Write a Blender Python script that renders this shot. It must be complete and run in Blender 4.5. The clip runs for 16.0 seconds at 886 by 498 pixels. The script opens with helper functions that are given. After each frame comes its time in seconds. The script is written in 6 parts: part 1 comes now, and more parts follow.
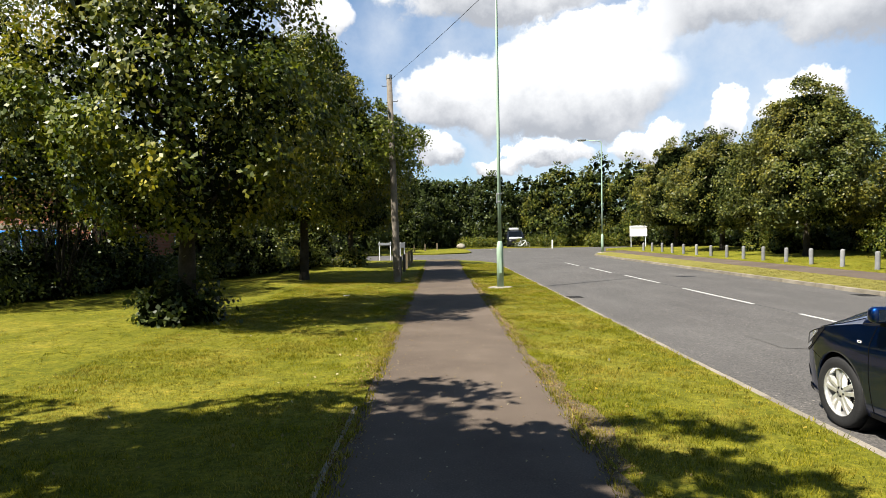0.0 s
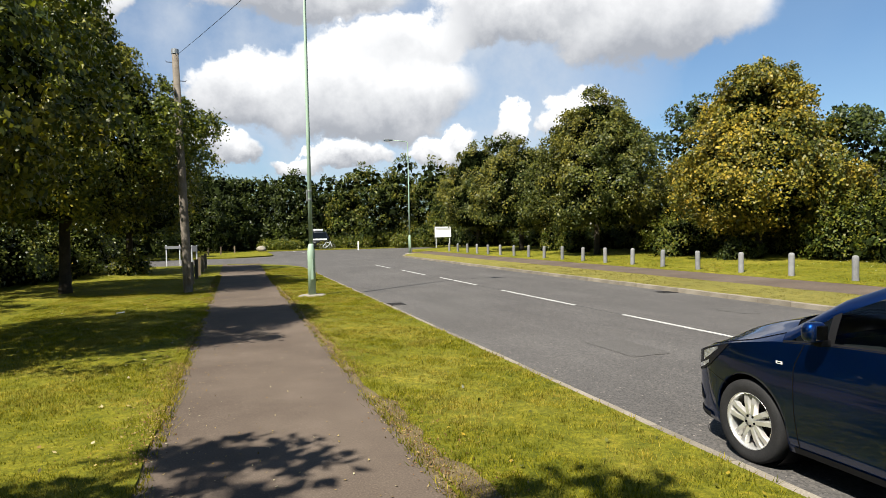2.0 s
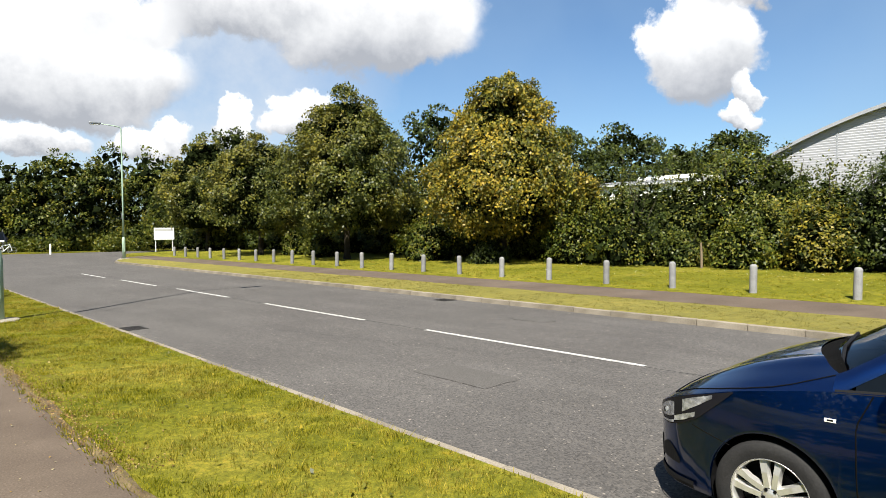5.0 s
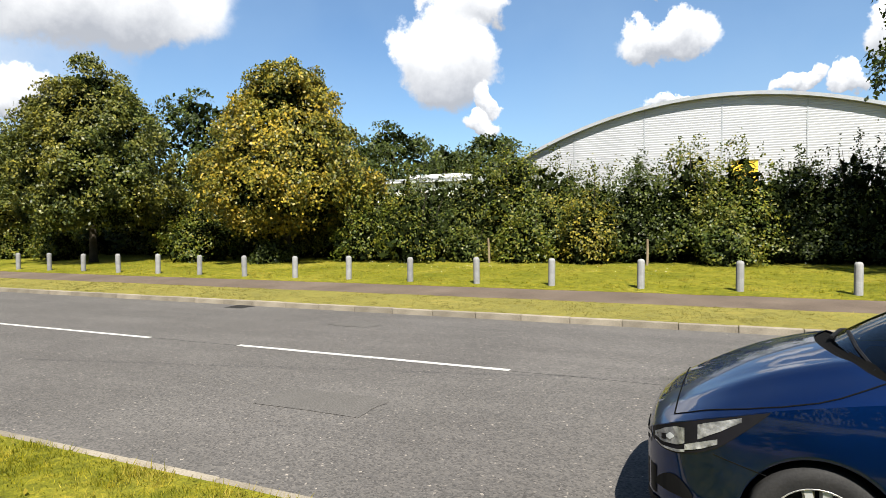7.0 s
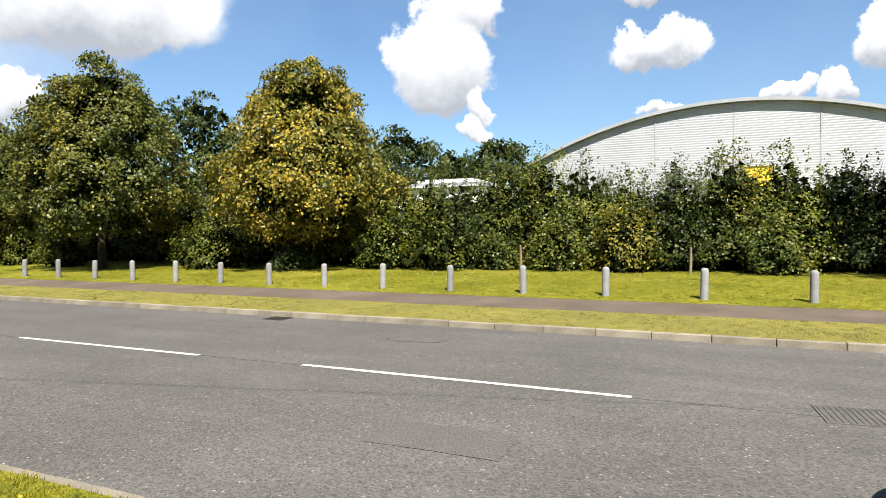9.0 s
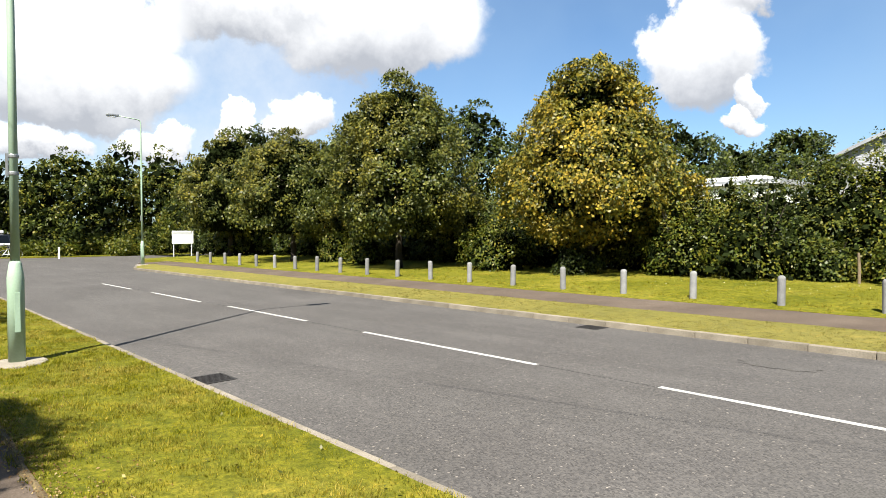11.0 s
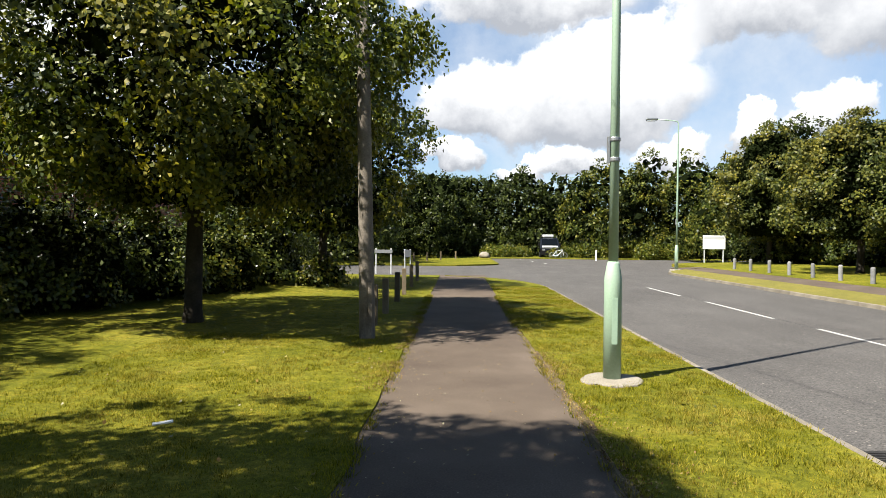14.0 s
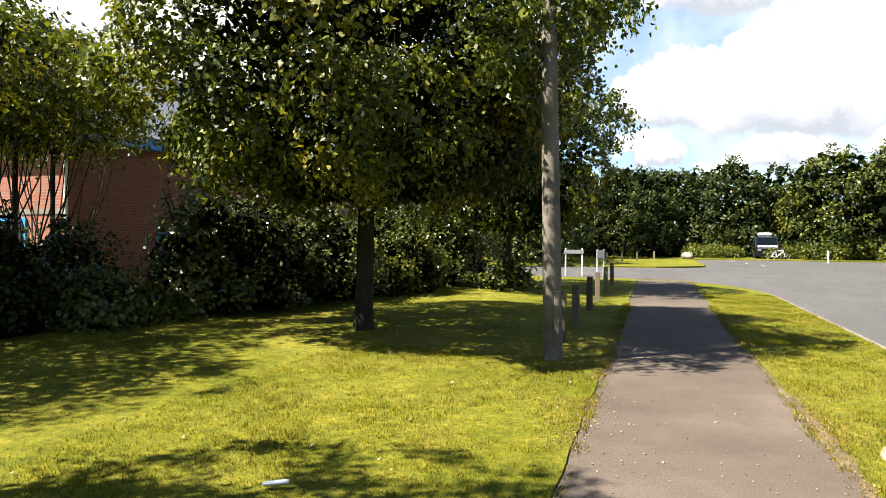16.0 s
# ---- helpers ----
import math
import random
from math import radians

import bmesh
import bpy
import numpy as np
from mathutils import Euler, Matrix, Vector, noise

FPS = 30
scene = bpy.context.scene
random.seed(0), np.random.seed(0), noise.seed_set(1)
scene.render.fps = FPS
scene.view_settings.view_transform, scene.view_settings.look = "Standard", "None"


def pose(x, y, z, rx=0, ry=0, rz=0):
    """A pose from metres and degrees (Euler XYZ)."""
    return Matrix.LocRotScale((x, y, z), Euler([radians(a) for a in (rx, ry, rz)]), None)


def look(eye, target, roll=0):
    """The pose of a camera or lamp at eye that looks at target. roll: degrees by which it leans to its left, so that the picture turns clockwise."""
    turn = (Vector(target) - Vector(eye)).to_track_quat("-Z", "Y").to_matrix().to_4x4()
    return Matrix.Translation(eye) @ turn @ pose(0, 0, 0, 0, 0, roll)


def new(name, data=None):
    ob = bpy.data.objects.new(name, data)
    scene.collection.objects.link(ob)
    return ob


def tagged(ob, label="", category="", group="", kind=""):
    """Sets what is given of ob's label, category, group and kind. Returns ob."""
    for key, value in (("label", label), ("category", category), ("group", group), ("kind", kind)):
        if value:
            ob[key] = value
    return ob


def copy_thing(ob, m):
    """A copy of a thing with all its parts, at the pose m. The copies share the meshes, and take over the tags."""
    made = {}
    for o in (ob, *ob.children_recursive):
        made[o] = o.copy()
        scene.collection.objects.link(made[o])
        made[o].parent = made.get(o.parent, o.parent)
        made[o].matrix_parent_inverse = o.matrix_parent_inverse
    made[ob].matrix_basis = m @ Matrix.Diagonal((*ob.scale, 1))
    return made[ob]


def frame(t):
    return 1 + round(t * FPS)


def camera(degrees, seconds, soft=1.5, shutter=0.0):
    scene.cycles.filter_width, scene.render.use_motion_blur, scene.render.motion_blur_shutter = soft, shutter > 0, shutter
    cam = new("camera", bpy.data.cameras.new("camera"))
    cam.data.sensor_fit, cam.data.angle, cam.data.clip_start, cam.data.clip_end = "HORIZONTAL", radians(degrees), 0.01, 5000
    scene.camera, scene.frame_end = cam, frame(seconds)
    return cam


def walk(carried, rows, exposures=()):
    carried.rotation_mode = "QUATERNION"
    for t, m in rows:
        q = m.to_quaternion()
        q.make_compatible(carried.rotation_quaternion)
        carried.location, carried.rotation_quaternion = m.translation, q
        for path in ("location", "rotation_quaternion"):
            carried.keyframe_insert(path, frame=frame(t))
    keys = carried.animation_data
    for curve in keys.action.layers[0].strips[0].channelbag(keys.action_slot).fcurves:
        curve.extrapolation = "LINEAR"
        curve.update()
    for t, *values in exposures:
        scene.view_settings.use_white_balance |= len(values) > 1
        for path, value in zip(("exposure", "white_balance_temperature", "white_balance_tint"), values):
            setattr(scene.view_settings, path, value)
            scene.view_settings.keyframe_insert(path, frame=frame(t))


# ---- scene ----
cam = camera(70.3, 16.0, soft=0.7)
PATH = [
    (0, (-7.252, -8.674, 1.749), (-7.238, -6.675, 1.701), -1.0),
    (0.5, (-7.31, -8.241, 1.773), (-7.122, -6.25, 1.723), -1.1),
    (1, (-7.362, -7.833, 1.812), (-7.001, -5.867, 1.756), -1.3),
    (1.5, (-7.38, -7.37, 1.792), (-6.868, -5.437, 1.735), -1.0),
    (2, (-7.347, -6.89, 1.757), (-6.72, -4.992, 1.701), -1.2),
    (2.5, (-7.346, -6.489, 1.771), (-6.63, -4.622, 1.712), -1.2),
    (3, (-7.304, -6.061, 1.771), (-6.407, -4.275, 1.709), -1.2),
    (3.5, (-7.347, -5.649, 1.803), (-6.314, -3.938, 1.736), -1.2),
    (4, (-7.388, -5.243, 1.811), (-6.222, -3.62, 1.742), -1.0),
    (4.2, (-7.417, -5.087, 1.808), (-6.194, -3.506, 1.742), -0.8),
    (6.3, (-7.259, -3.404, 1.77), (-5.643, -2.228, 1.7), -0.9),
    (6.5, (-7.223, -3.244, 1.776), (-5.542, -2.163, 1.704), -0.9),
    (7, (-7.129, -2.819, 1.77), (-5.322, -1.965, 1.694), -0.7),
    (7.5, (-7.009, -2.38, 1.773), (-5.159, -1.624, 1.696), -0.5),
    (8, (-6.899, -1.937, 1.78), (-5.021, -1.254, 1.704), -0.3),
    (8.2, (-6.802, -1.777, 1.757), (-4.925, -1.089, 1.684), -0.4),
    (10.3, (-6.95, -0.4, 1.862), (-5.38, 0.838, 1.81), -0.25),
    (10.5, (-6.967, -0.22, 1.864), (-5.443, 1.073, 1.811), -0.3),
    (11, (-6.955, 0.268, 1.84), (-5.594, 1.732, 1.794), -0.2),
    (11.5, (-6.94, 0.80, 1.795), (-5.777, 2.427, 1.756), 0.15),
    (12, (-6.964, 1.153, 1.78), (-6.018, 2.914, 1.747), 0.1),
    (12.5, (-6.963, 1.704, 1.764), (-6.262, 3.576, 1.735), 0.1),
    (13, (-7.053, 2.177, 1.754), (-6.568, 4.117, 1.727), 0.3),
    (13.5, (-7.124, 2.615, 1.731), (-6.871, 4.599, 1.703), 0.4),
    (14, (-7.222, 3.151, 1.734), (-7.269, 5.151, 1.704), 0.5),
    (14.5, (-7.38, 3.566, 1.735), (-7.679, 5.543, 1.707), 0.4),
    (15, (-7.346, 4.004, 1.743), (-7.895, 5.926, 1.716), -0.0),
    (15.5, (-7.322, 4.453, 1.764), (-7.934, 6.357, 1.732), 0.0),
    (16, (-7.43, 5.002, 1.74), (-8.065, 6.898, 1.704), 0.3),
]
walk(cam, [(t, look(eye, target, roll)) for t, eye, target, roll in PATH], exposures=[(0.0, 1.68), (0.5, 1.5), (1.0, 1.46), (4.0, 1.52), (7.0, 1.73), (11.0, 1.78), (12.5, 1.6), (14.0, 1.72), (15.0, 2.12), (16.0, 2.22)])

# ---- light ----
SUN_EL, LIGHT_DIR = radians(52.5), Vector((0.82, 0.572, 0)).normalized()
sun_data = bpy.data.lights.new("sun", "SUN")
sun_data.energy, sun_data.angle, sun_data.color = 5.0, radians(0.6), (1.0, 0.95, 0.86)
sun = new("sun", sun_data)
sun_way = Vector((LIGHT_DIR.x * math.cos(SUN_EL), LIGHT_DIR.y * math.cos(SUN_EL), -math.sin(SUN_EL)))
sun.rotation_euler = sun_way.to_track_quat("-Z", "Y").to_euler()
sun.location = (-20, -15, 30)


def build_world():
    world = bpy.data.worlds.new("sky")
    scene.world = world
    world.use_nodes = True
    nt = world.node_tree
    nt.nodes.clear()
    N, L = nt.nodes.new, nt.links.new
    out, bg = N("ShaderNodeOutputWorld"), N("ShaderNodeBackground")
    sky = N("ShaderNodeTexSky")
    sky.sky_type, sky.sun_disc = "NISHITA", False
    sky.sun_elevation = SUN_EL
    sky.sun_rotation = math.atan2(-LIGHT_DIR.x, -LIGHT_DIR.y)
    sky.air_density, sky.dust_density, sky.ozone_density = 1.0, 0.6, 1.4
    co = N("ShaderNodeTexCoord")
    # cumulus field: two noises over the dome, seen flatter towards the horizon
    sep = N("ShaderNodeSeparateXYZ")
    L(co.outputs["Generated"], sep.inputs[0])

    def m(op, a, b=None, c=None):
        n = N("ShaderNodeMath")
        n.operation = op
        for i, v in enumerate((a, b, c)):
            if v is None:
                continue
            if isinstance(v, (int, float)):
                n.inputs[i].default_value = v
            else:
                L(v, n.inputs[i])
        return n.outputs[0]

    def blob(az, el, ra, re):
        """A soft elliptical cloud core at a bearing and height, in degrees."""
        a, e = radians(az), radians(el)
        d = Vector((math.sin(a) * math.cos(e), math.cos(a) * math.cos(e), math.sin(e)))
        right = Vector((math.cos(a), -math.sin(a), 0))
        up = right.cross(d)
        def dot(v):
            n = N("ShaderNodeVectorMath")
            n.operation = "DOT_PRODUCT"
            L(warp, n.inputs[0])
            n.inputs[1].default_value = v
            return n.outputs["Value"]
        x, y, f = dot(right), dot(up), dot(d)
        q = m("ADD", m("POWER", m("ABSOLUTE", m("DIVIDE", x, math.sin(radians(ra)))), 2.0), m("POWER", m("ABSOLUTE", m("DIVIDE", y, math.sin(radians(re)))), 2.0))
        core = m("SUBTRACT", 1.0, q)
        front = m("GREATER_THAN", f, 0.0)
        return m("MULTIPLY_ADD", m("ADD", m("MAXIMUM", core, -3.0), 3.0), front, -3.0), m("DIVIDE", y, math.sin(radians(re)))

    fine, big = N("ShaderNodeTexNoise"), N("ShaderNodeTexNoise")
    fine.inputs["Scale"].default_value, fine.inputs["Detail"].default_value = 10.0, 10.0
    fine.inputs["Roughness"].default_value = 0.6
    big.inputs["Scale"].default_value, big.inputs["Detail"].default_value = 3.2, 5.0
    L(co.outputs["Generated"], fine.inputs["Vector"])
    L(co.outputs["Generated"], big.inputs["Vector"])
    off = N("ShaderNodeVectorMath")
    off.operation = "SUBTRACT"
    L(fine.outputs["Color"], off.inputs[0])
    off.inputs[1].default_value = (0.5, 0.5, 0.5)
    warp_n = N("ShaderNodeVectorMath")
    warp_n.operation = "MULTIPLY_ADD"
    L(off.outputs[0], warp_n.inputs[0])
    warp_n.inputs[1].default_value = (0.13, 0.13, 0.13)
    L(co.outputs["Generated"], warp_n.inputs[2])
    warp = warp_n.outputs[0]
    cover, low, weight = None, 0.0, 1e-4
    for az, el, ra, re in CLOUDS:
        c, y = blob(az, el, ra, re)
        w = m("POWER", m("MAXIMUM", m("ADD", c, 0.5), 0.0), 2.0)
        low, weight = m("MULTIPLY_ADD", y, w, low), m("ADD", w, weight)
        cover = c if cover is None else m("MAXIMUM", cover, c)
    low = m("DIVIDE", low, weight)
    # elsewhere the sky goes on with scattered cloud
    cover = m("MAXIMUM", cover, m("MULTIPLY_ADD", big.outputs["Fac"], 5.0, -4.0))
    edge = m("MULTIPLY_ADD", fine.outputs["Fac"], 1.1, m("SUBTRACT", cover, 0.5))
    ramp = N("ShaderNodeMapRange")
    ramp.interpolation_type = "SMOOTHSTEP"
    ramp.inputs["From Min"].default_value, ramp.inputs["From Max"].default_value = -0.14, 0.30
    L(edge, ramp.inputs["Value"])
    # bright tops, grey bases
    shade = N("ShaderNodeMapRange")
    shade.inputs["From Min"].default_value, shade.inputs["From Max"].default_value = -0.8, 0.45
    shade.inputs["To Min"].default_value, shade.inputs["To Max"].default_value = 0.0, 1.0
    L(m("ADD", low, m("MULTIPLY_ADD", fine.outputs["Fac"], 1.4, -0.7)), shade.inputs["Value"])
    tone = N("ShaderNodeMix")
    tone.data_type = "RGBA"
    tone.inputs[6].default_value, tone.inputs[7].default_value = CLOUD_BASE, CLOUD_TOP
    L(shade.outputs[0], tone.inputs[0])
    mix = N("ShaderNodeMix")
    mix.data_type = "RGBA"
    L(m("MULTIPLY", ramp.outputs[0], 0.97), mix.inputs[0])
    tint = N("ShaderNodeMix")
    tint.data_type, tint.blend_type = "RGBA", "MULTIPLY"
    tint.inputs[0].default_value = 1.0
    tint.inputs[7].default_value = (0.66, 0.80, 0.91, 1)
    L(sky.outputs[0], tint.inputs[6])
    # thin high veil that pales the blue in places
    veil = N("ShaderNodeMix")
    veil.data_type = "RGBA"
    L(m("MULTIPLY", m("MINIMUM", m("MAXIMUM", m("MULTIPLY_ADD", big.outputs["Fac"], 2.4, -0.85), 0.0), 1.0), 0.38), veil.inputs[0])
    L(tint.outputs[2], veil.inputs[6])
    veil.inputs[7].default_value = (2.6, 3.8, 5.2, 1)
    # thin white cloud spread between the heaps
    pale = N("ShaderNodeMix")
    pale.data_type = "RGBA"
    thin = 0.0
    for az, el, ra, re in HAZE:
        c, _ = blob(az, el, ra, re)
        thin = m("MAXIMUM", thin, m("MINIMUM", m("MULTIPLY", m("MAXIMUM", c, 0.0), 1.5), 1.0))
    L(m("MULTIPLY", thin, m("MULTIPLY_ADD", fine.outputs["Fac"], 1.3, -0.12)), pale.inputs[0])
    L(veil.outputs[2], pale.inputs[6])
    pale.inputs[7].default_value = (5.0, 5.4, 5.9, 1)
    L(pale.outputs[2], mix.inputs[6])
    L(tone.outputs[2], mix.inputs[7])
    L(mix.outputs[2], bg.inputs["Color"])
    bg.inputs["Strength"].default_value = 0.052
    L(bg.outputs[0], out.inputs[0])


# clouds: bearing clockwise from the road's direction, height, half width, half height (degrees)
CLOUDS = [
    (11, 12.6, 10.5, 4.6), (1.5, 12.5, 5.5, 3.4), (15, 16.6, 6, 3), (25, 19.5, 7.5, 3.6), (10, 7.0, 3.6, 1.3), (5.2, 6.6, 2.6, 1.1), (-0.6, 7.6, 2.4, 1.5), (18.5, 7.4, 3, 1.3),
    (37, 18.6, 9.2, 5.2), (25.2, 9.2, 2.0, 1.5), (30.6, 10.4, 2.7, 1.9), (6, 21.5, 9, 3.2), (-10.5, 18.6, 3.4, 2.6),
    (65, 14.4, 4.5, 4.4), (67.2, 19.4, 3.9, 2.6), (68.6, 10.9, 1.4, 1.1), (68.3, 9.0, 1.8, 1.0), (84, 15.5, 4.3, 1.9), (85, 20.5, 5, 1.6), (94.2, 10.6, 1.9, 0.9), (97.6, 10.6, 1.4, 1.3), (85.2, 10.6, 2.4, 0.7), (101.5, 14.2, 2.8, 2.2),
    (-33, 16, 12, 7), (-50, 18, 12, 9), (125, 24, 9, 4), (165, 20, 10, 4), (-150, 22, 9, 4),
]
CLOUD_BASE, CLOUD_TOP = (3.1, 3.25, 3.55, 1), (8.2, 8.2, 8.2, 1)
HAZE = [(14, 14, 26, 13), (28, 22, 16, 9), (-28, 16, 22, 14)]
build_world()


# ---- materials ----
def nodes_of(name):
    mat = bpy.data.materials.new(name)
    mat.use_nodes = True
    nt = mat.node_tree
    return mat, nt, nt.nodes["Principled BSDF"]


def noise_tex(nt, scale, detail=4.0, rough=0.6, coord="Object", stretch=None):
    co, tex = nt.nodes.new("ShaderNodeTexCoord"), nt.nodes.new("ShaderNodeTexNoise")
    tex.inputs["Scale"].default_value, tex.inputs["Detail"].default_value, tex.inputs["Roughness"].default_value = scale, detail, rough
    if stretch:
        mp = nt.nodes.new("ShaderNodeMapping")
        mp.inputs["Scale"].default_value = stretch
        nt.links.new(co.outputs[coord], mp.inputs[0])
        nt.links.new(mp.outputs[0], tex.inputs["Vector"])
    else:
        nt.links.new(co.outputs[coord], tex.inputs["Vector"])
    return tex


def ramp_of(nt, fac, stops):
    r = nt.nodes.new("ShaderNodeValToRGB")
    while len(r.color_ramp.elements) < len(stops):
        r.color_ramp.elements.new(0.5)
    for e, (p, c) in zip(r.color_ramp.elements, stops):
        e.position, e.color = p, (*c, 1)
    nt.links.new(fac, r.inputs[0])
    return r


def mix_col(nt, fac, a, b, mode="MIX"):
    n = nt.nodes.new("ShaderNodeMix")
    n.data_type, n.blend_type = "RGBA", mode
    for i, v in ((0, fac), (6, a), (7, b)):
        if hasattr(v, "links"):
            nt.links.new(v, n.inputs[i])
        else:
            n.inputs[i].default_value = v if i == 0 else (*v, 1)
    return n.outputs[2]


def bump(nt, bsdf, height, strength=0.4, dist=0.01):
    b = nt.nodes.new("ShaderNodeBump")
    b.inputs["Strength"].default_value, b.inputs["Distance"].default_value = strength, dist
    nt.links.new(height, b.inputs["Height"])
    nt.links.new(b.outputs[0], bsdf.inputs["Normal"])


ALB = 0.50  # lowers surface and leaf colours, so shade comes out deeper at the raised exposure


def surface(name, c1, c2, scale=3.0, fine=60.0, rough=0.8, metal=0.0, bump_s=0.3, fine_amt=0.35, coat=0.0, random_amt=0.0):
    """Two-scale mottled surface: broad patches between c1 and c2, fine grain over them."""
    mat, nt, b = nodes_of(name)
    c1, c2 = [tuple(v * ALB for v in c) for c in (c1, c2)]
    broad, grain = noise_tex(nt, scale), noise_tex(nt, fine, 3.0)
    base = ramp_of(nt, broad.outputs["Fac"], [(0.3, c1), (0.7, c2)]).outputs[0]
    g = ramp_of(nt, grain.outputs["Fac"], [(0.25, (1 - fine_amt,) * 3), (0.75, (1 + fine_amt * 0.6,) * 3)]).outputs[0]
    col = mix_col(nt, 1.0, base, g, "MULTIPLY")
    if random_amt:
        info = nt.nodes.new("ShaderNodeObjectInfo")
        v = ramp_of(nt, info.outputs["Random"], [(0, (1 - random_amt,) * 3), (1, (1 + random_amt * 0.5,) * 3)]).outputs[0]
        col = mix_col(nt, 1.0, col, v, "MULTIPLY")
    nt.links.new(col, b.inputs["Base Color"])
    b.inputs["Specular IOR Level"].default_value = 0.2 if rough > 0.6 else 0.5
    b.inputs["Roughness"].default_value, b.inputs["Metallic"].default_value = rough, metal
    b.inputs["Coat Weight"].default_value = coat
    if bump_s:
        bump(nt, b, grain.outputs["Fac"], bump_s, 0.004)
    return mat


def plain(name, c, rough=0.5, metal=0.0, coat=0.0):
    mat, nt, b = nodes_of(name)
    t = noise_tex(nt, 25.0, 3.0)
    col = ramp_of(nt, t.outputs["Fac"], [(0.3, tuple(v * 0.9 for v in c)), (0.7, tuple(min(1, v * 1.06) for v in c))]).outputs[0]
    nt.links.new(col, b.inputs["Base Color"])
    b.inputs["Roughness"].default_value, b.inputs["Metallic"].default_value, b.inputs["Coat Weight"].default_value = rough, metal, coat
    return mat


def leaf_mat(name, cols, thin=0.25, rough=0.55, gloss=0.13, cols2=None, patch_scale=0.3, broad_scale=0.55):
    """Leaves that vary one by one, in broad light and dark masses, and between two palettes where a crown turns."""
    mat, nt, b = nodes_of(name)
    geo = nt.nodes.new("ShaderNodeNewGeometry")

    def palette(cs):
        return ramp_of(nt, geo.outputs["Random Per Island"], [((i + 0.5) / len(cs), tuple(v * ALB for v in c)) for i, c in enumerate(cs)]).outputs[0]

    col = palette(cols)
    if cols2:
        turn = noise_tex(nt, patch_scale, 3.0)
        col = mix_col(nt, ramp_of(nt, turn.outputs["Fac"], [(0.42, (0,) * 3), (0.6, (1,) * 3)]).outputs[0], col, palette(cols2))
    broad = noise_tex(nt, broad_scale, 4.0)
    v = ramp_of(nt, broad.outputs["Fac"], [(0.3, (0.66, 0.70, 0.75)), (0.7, (1.32, 1.25, 1.0))]).outputs[0]
    col = mix_col(nt, 1.0, col, v, "MULTIPLY")
    nt.links.new(col, b.inputs["Base Color"])
    b.inputs["Roughness"].default_value, b.inputs["Specular IOR Level"].default_value = rough, gloss
    tr = nt.nodes.new("ShaderNodeBsdfTranslucent")
    nt.links.new(mix_col(nt, 1.0, col, (1.3, 1.35, 0.6), "MULTIPLY"), tr.inputs["Color"])
    mx = nt.nodes.new("ShaderNodeMixShader")
    mx.inputs[0].default_value = thin
    nt.links.new(b.outputs[0], mx.inputs[1])
    nt.links.new(tr.outputs[0], mx.inputs[2])
    nt.links.new(mx.outputs[0], nt.nodes["Material Output"].inputs["Surface"])
    return mat


def asphalt_mat():
    mat, nt, b = nodes_of("asphalt")
    broad, grain, wear = noise_tex(nt, 0.35, 5.0), noise_tex(nt, 90.0, 2.0), noise_tex(nt, 1.6, 4.0, 0.6, "Object", (1.0, 0.12, 1.0))
    vor = nt.nodes.new("ShaderNodeTexVoronoi")
    vor.inputs["Scale"].default_value = 58.0
    co = nt.nodes.new("ShaderNodeTexCoord")
    nt.links.new(co.outputs["Object"], vor.inputs["Vector"])
    base = ramp_of(nt, broad.outputs["Fac"], [(0.3, (0.057, 0.053, 0.049)), (0.7, (0.078, 0.073, 0.068))]).outputs[0]
    base = mix_col(nt, 0.8, base, ramp_of(nt, wear.outputs["Fac"], [(0.3, (0.85,) * 3), (0.7, (1.12,) * 3)]).outputs[0], "MULTIPLY")
    chips = ramp_of(nt, vor.outputs["Color"], [(0.1, (0.42,) * 3), (0.5, (0.95,) * 3), (0.9, (1.4, 1.37, 1.32)), (0.97, (3.8, 3.6, 3.3))]).outputs[0]
    col = mix_col(nt, 0.75, base, chips, "MULTIPLY")
    nt.links.new(col, b.inputs["Base Color"])
    b.inputs["Roughness"].default_value, b.inputs["Specular IOR Level"].default_value = 0.85, 0.25
    bump(nt, b, vor.outputs["Distance"], 0.5, 0.006)
    return mat


def path_mat():
    mat, nt, b = nodes_of("path_asphalt")
    broad, grain = noise_tex(nt, 0.7, 6.0, 0.65), noise_tex(nt, 70.0, 3.0)
    base = ramp_of(nt, broad.outputs["Fac"], [(0.3, (0.064, 0.049, 0.038)), (0.55, (0.087, 0.068, 0.052)), (0.75, (0.11, 0.086, 0.067))]).outputs[0]
    g = ramp_of(nt, grain.outputs["Fac"], [(0.3, (0.68,) * 3), (0.62, (1.1,) * 3), (0.72, (1.7,) * 3)]).outputs[0]
    nt.links.new(mix_col(nt, 0.8, base, g, "MULTIPLY"), b.inputs["Base Color"])
    b.inputs["Roughness"].default_value, b.inputs["Specular IOR Level"].default_value = 0.9, 0.1
    bump(nt, b, grain.outputs["Fac"], 0.4, 0.005)
    return mat


